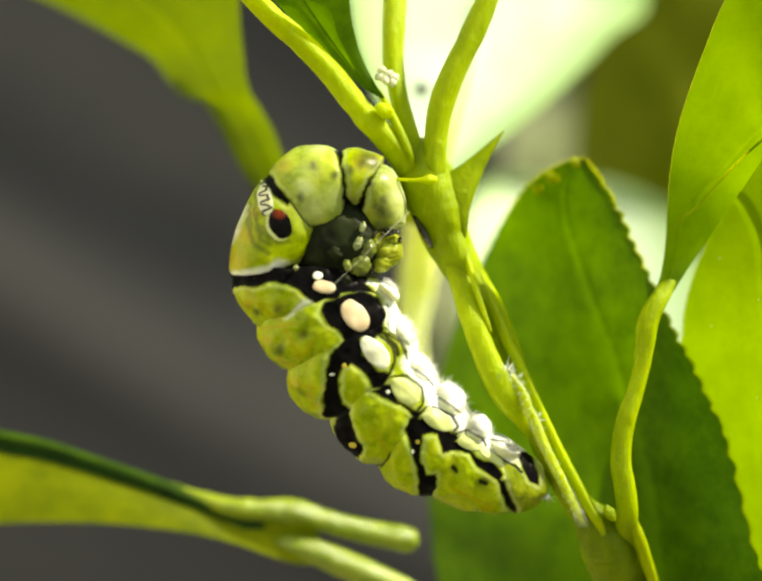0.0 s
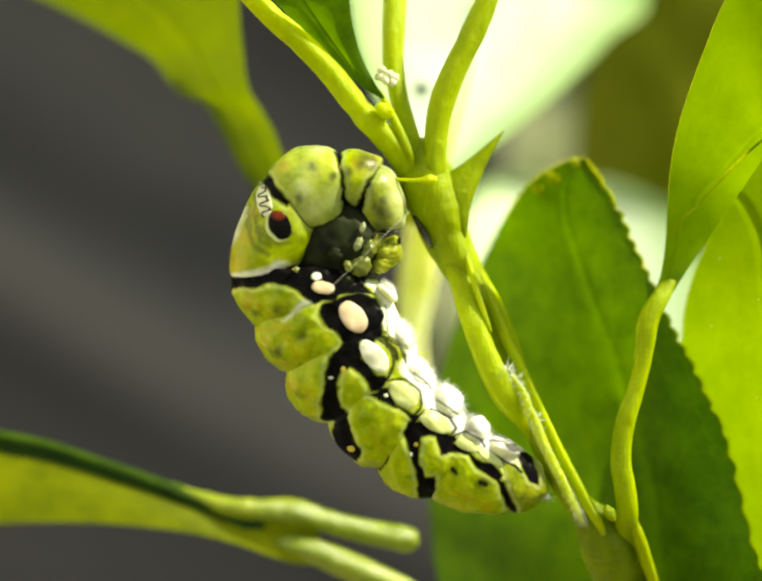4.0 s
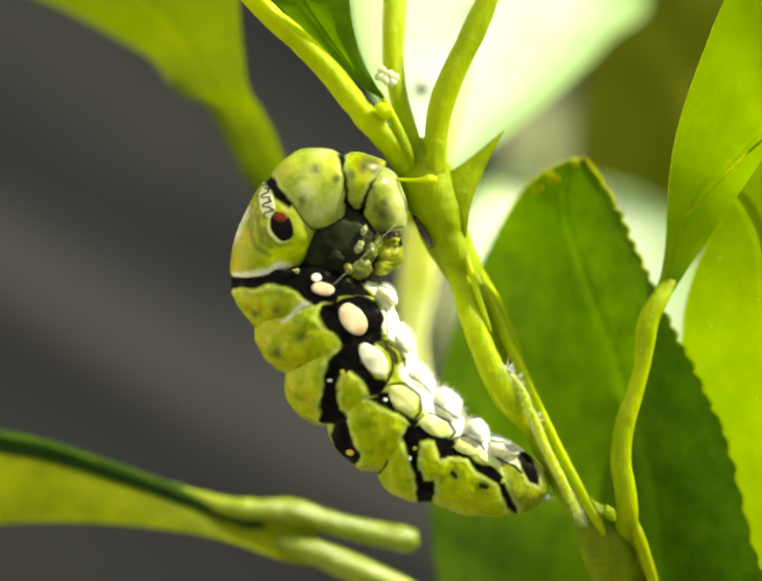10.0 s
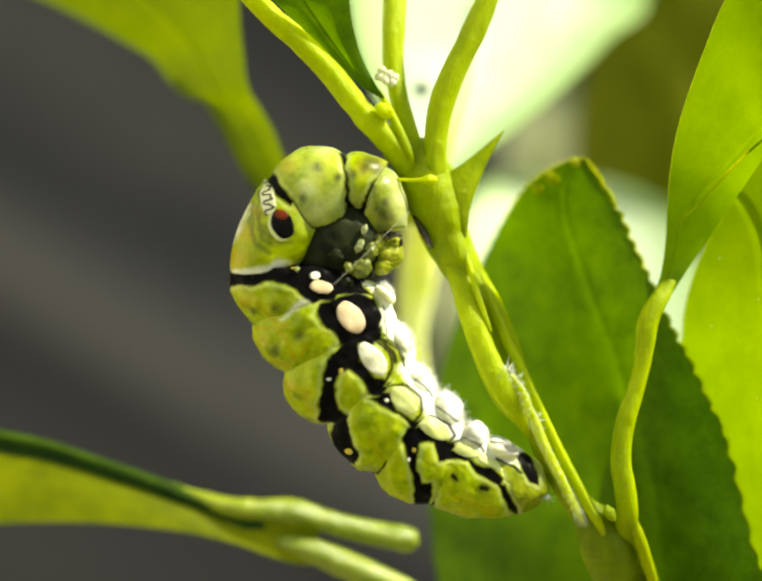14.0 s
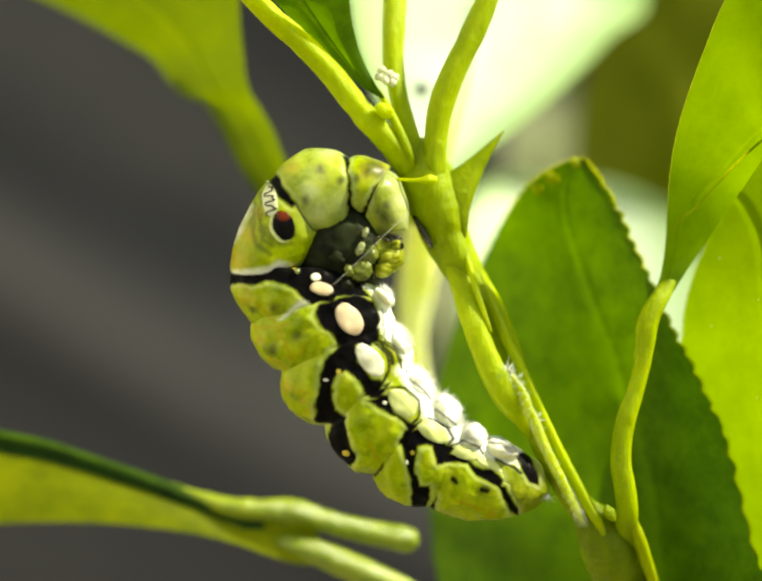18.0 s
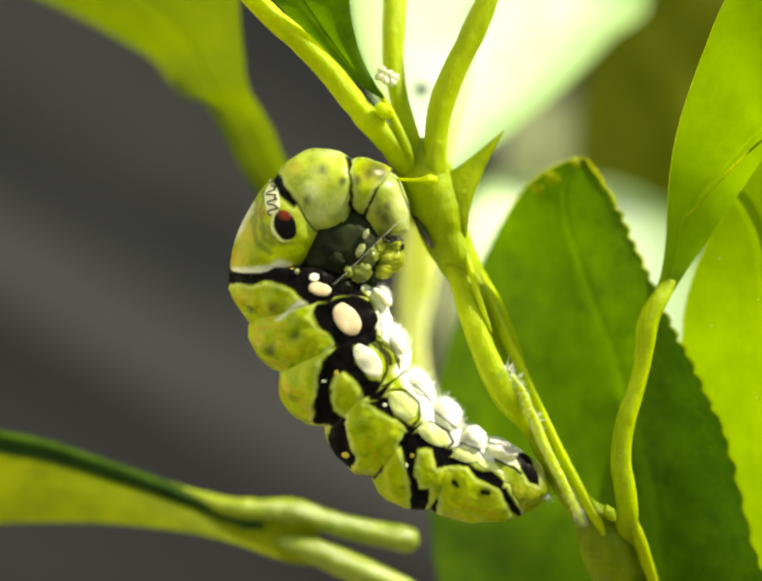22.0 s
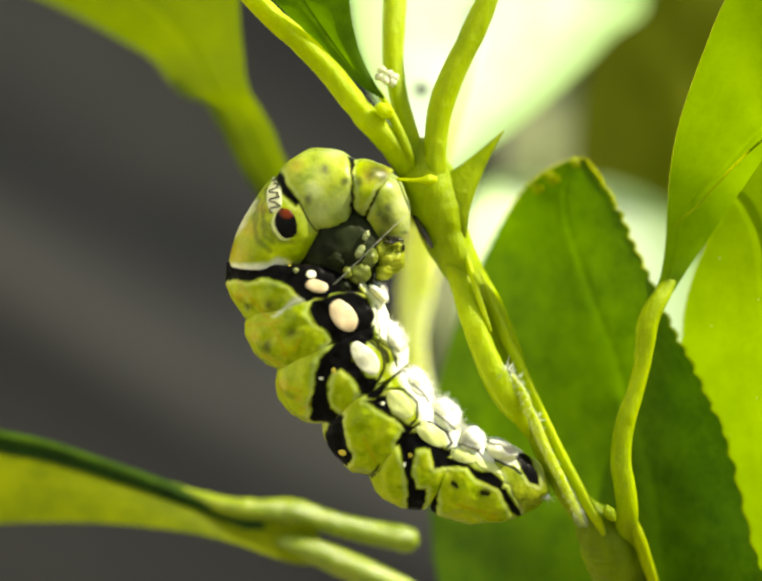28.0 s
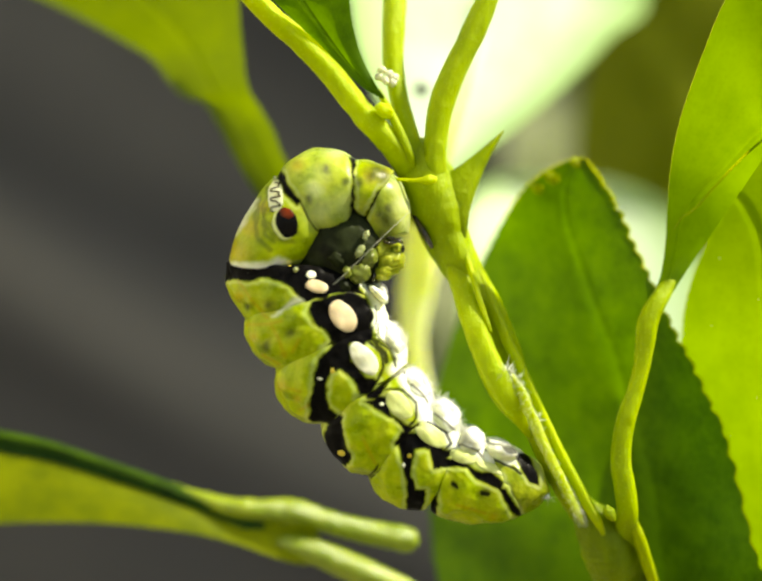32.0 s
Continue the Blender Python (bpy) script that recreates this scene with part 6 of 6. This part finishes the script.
    walk(made["b"], [(t, moved(made["b"], dx, dz, a)) for t, dx, dz, a in (
        (0, 0.02, -0.02, -1.5), (0.5, -0.01, -0.14, -1.4), (1, -0.03, -0.20, -1.6), (1.5, -0.04, -0.23, -1.9), (2, -0.04, -0.25, -2.1), (2.5, -0.05, -0.25, -2.3), (3, -0.07, -0.21, -2.2), (3.5, -0.08, -0.12, -1.3), (5.5, -0.05, -0.03, -0.4), (6, -0.01, -0.02, 0.0), (6.5, 0.02, -0.08, -0.2), (7, 0.07, -0.16, -0.4), (7.5, 0.13, -0.21, -0.2), (8, 0.16, -0.24, -0.1), (8.5, 0.17, -0.23, -0.3), (9, 0.17, -0.22, -0.5), (9.5, 0.18, -0.24, -0.5), (10, 0.18, -0.28, -0.2), (10.5, 0.17, -0.27, 0.2), (11, 0.17, -0.20, 0.7), (11.5, 0.17, -0.12, 0.9), (12, 0.17, -0.05, 1.0), (12.5, 0.18, -0.02, 1.1), (13, 0.23, -0.01, 1.2), (13.5, 0.27, -0.03, 1.1), (14, 0.28, -0.11, 1.1), (14.5, 0.33, -0.28, 1.1), (16.5, 0.39, -0.40, 1.2), (17, 0.44, -0.42, 1.6), (17.5, 0.48, -0.33, 2.4), (18, 0.50, -0.30, 2.7), (18.5, 0.50, -0.32, 2.6), (19, 0.53, -0.34, 2.6), (19.5, 0.55, -0.35, 2.7), (20, 0.58, -0.36, 2.7), (20.5, 0.60, -0.36, 3.0), (21, 0.62, -0.35, 3.3), (21.5, 0.63, -0.34, 3.6), (22, 0.64, -0.32, 4.0), (22.5, 0.66, -0.32, 4.3), (23, 0.71, -0.28, 4.6), (23.5, 0.78, -0.20, 4.9), (24, 0.81, -0.21, 5.0), (24.5, 0.81, -0.31, 4.7), (25, 0.79, -0.37, 4.6), (25.5, 0.79, -0.34, 5.1), (27.5, 0.79, -0.30, 5.5), (28, 0.79, -0.27, 5.6), (28.5, 0.79, -0.26, 5.5), (29, 0.82, -0.20, 5.9), (29.5, 0.85, -0.14, 6.5), (30, 0.84, -0.15, 6.7), (30.5, 0.84, -0.21, 6.5), (31, 0.86, -0.25, 6.4), (31.5, 0.86, -0.26, 6.3), (32, 0.86, -0.25, 6.5))])
    walk(made["a"], [(t, moved(made["a"], dx, dz, a)) for t, dx, dz, a in (
        (0, 0.03, 0.11, -0.5), (0.5, 0.01, -0.04, -0.8), (1, -0.02, -0.09, -1.1), (1.5, -0.03, -0.11, -1.3), (2, -0.03, -0.11, -1.4), (2.5, -0.03, -0.09, -1.5), (3, -0.05, -0.06, -1.3), (3.5, -0.06, -0.03, -0.7), (5.5, -0.04, 0, -0.2), (6, -0.01, -0.02, -0.1), (6.5, 0.03, -0.07, -0.2), (7, 0.08, -0.13, -0.3), (7.5, 0.14, -0.19, -0.1), (8, 0.17, -0.24, -0.1), (8.5, 0.19, -0.21, -0.2), (9, 0.19, -0.19, -0.2), (9.5, 0.19, -0.22, -0.2), (10, 0.18, -0.28, -0.1), (10.5, 0.17, -0.32, 0), (11, 0.17, -0.29, 0.1), (11.5, 0.17, -0.23, 0.2), (12, 0.16, -0.17, 0.4), (12.5, 0.18, -0.16, 0.6), (13, 0.23, -0.15, 0.8), (13.5, 0.27, -0.16, 0.8), (14, 0.30, -0.25, 0.6), (14.5, 0.34, -0.43, 0.4), (16.5, 0.38, -0.59, 0.4), (17, 0.43, -0.64, 0.7), (17.5, 0.49, -0.60, 1.3), (18, 0.51, -0.59, 1.5), (18.5, 0.50, -0.62, 1.2), (19, 0.51, -0.66, 1.2), (19.5, 0.54, -0.68, 1.2), (20, 0.57, -0.69, 1.3), (20.5, 0.59, -0.71, 1.5), (21, 0.59, -0.74, 1.6), (21.5, 0.60, -0.75, 1.8), (22, 0.63, -0.76, 1.9), (22.5, 0.65, -0.78, 2.2), (23, 0.69, -0.77, 2.4), (23.5, 0.76, -0.72, 2.7), (24, 0.79, -0.74, 2.7), (24.5, 0.77, -0.83, 2.3), (25, 0.75, -0.89, 2.1), (25.5, 0.76, -0.91, 2.4), (27.5, 0.76, -0.91, 2.5), (28, 0.75, -0.90, 2.5), (28.5, 0.75, -0.89, 2.5), (29, 0.78, -0.85, 3.0), (29.5, 0.81, -0.82, 3.6), (30, 0.80, -0.87, 3.5), (30.5, 0.79, -0.92, 3.3), (31, 0.80, -0.94, 3.2), (31.5, 0.80, -0.96, 3.2), (32, 0.80, -0.96, 3.3))])
    walk(made["head"], [(t, moved(made["head"], dx, dz, a)) for t, dx, dz, a in (
        (0, 0.03, 0.08, -0.3), (0.5, 0.02, 0, -0.5), (1, 0.02, -0.03, -0.7), (1.5, 0.02, -0.03, -0.8), (2, 0.02, -0.03, -0.9), (2.5, 0.02, -0.02, -0.9), (3, 0.01, 0, -0.8), (3.5, -0.02, 0, -0.4), (5.5, -0.02, 0, -0.1), (6, 0, -0.01, 0), (6.5, 0.02, -0.04, -0.1), (7, 0.06, -0.07, -0.2), (7.5, 0.09, -0.11, -0.1), (8, 0.11, -0.14, -0.1), (8.5, 0.12, -0.12, -0.1), (9, 0.12, -0.11, -0.1), (9.5, 0.12, -0.13, -0.1), (10, 0.11, -0.17, -0.1), (10.5, 0.10, -0.19, 0), (11, 0.10, -0.18, 0.1), (11.5, 0.09, -0.14, 0.1), (12, 0.09, -0.11, 0.2), (12.5, 0.09, -0.11, 0.3), (13, 0.12, -0.11, 0.5), (13.5, 0.14, -0.11, 0.5), (14, 0.16, -0.16, 0.3), (14.5, 0.19, -0.27, 0.2), (16.5, 0.22, -0.37, 0.2), (17, 0.24, -0.40, 0.5), (17.5, 0.26, -0.39, 0.8), (18, 0.26, -0.39, 0.9), (18.5, 0.27, -0.40, 0.7), (19, 0.28, -0.42, 0.7), (19.5, 0.29, -0.43, 0.7), (20, 0.31, -0.45, 0.8), (20.5, 0.31, -0.46, 0.9), (21, 0.31, -0.48, 1.0), (21.5, 0.31, -0.49, 1.1), (22, 0.32, -0.50, 1.2), (22.5, 0.33, -0.52, 1.3), (23, 0.35, -0.52, 1.4), (23.5, 0.38, -0.49, 1.6), (24, 0.40, -0.50, 1.6), (24.5, 0.40, -0.55, 1.4), (25, 0.40, -0.59, 1.3), (25.5, 0.39, -0.60, 1.4), (27.5, 0.39, -0.61, 1.5), (28, 0.39, -0.60, 1.5), (28.5, 0.38, -0.59, 1.5), (29, 0.39, -0.58, 1.8), (29.5, 0.39, -0.58, 2.2), (30, 0.39, -0.60, 2.1), (30.5, 0.38, -0.63, 2.0), (31, 0.39, -0.64, 1.9), (31.5, 0.39, -0.65, 1.9), (32, 0.39, -0.65, 2.0))])


motions()
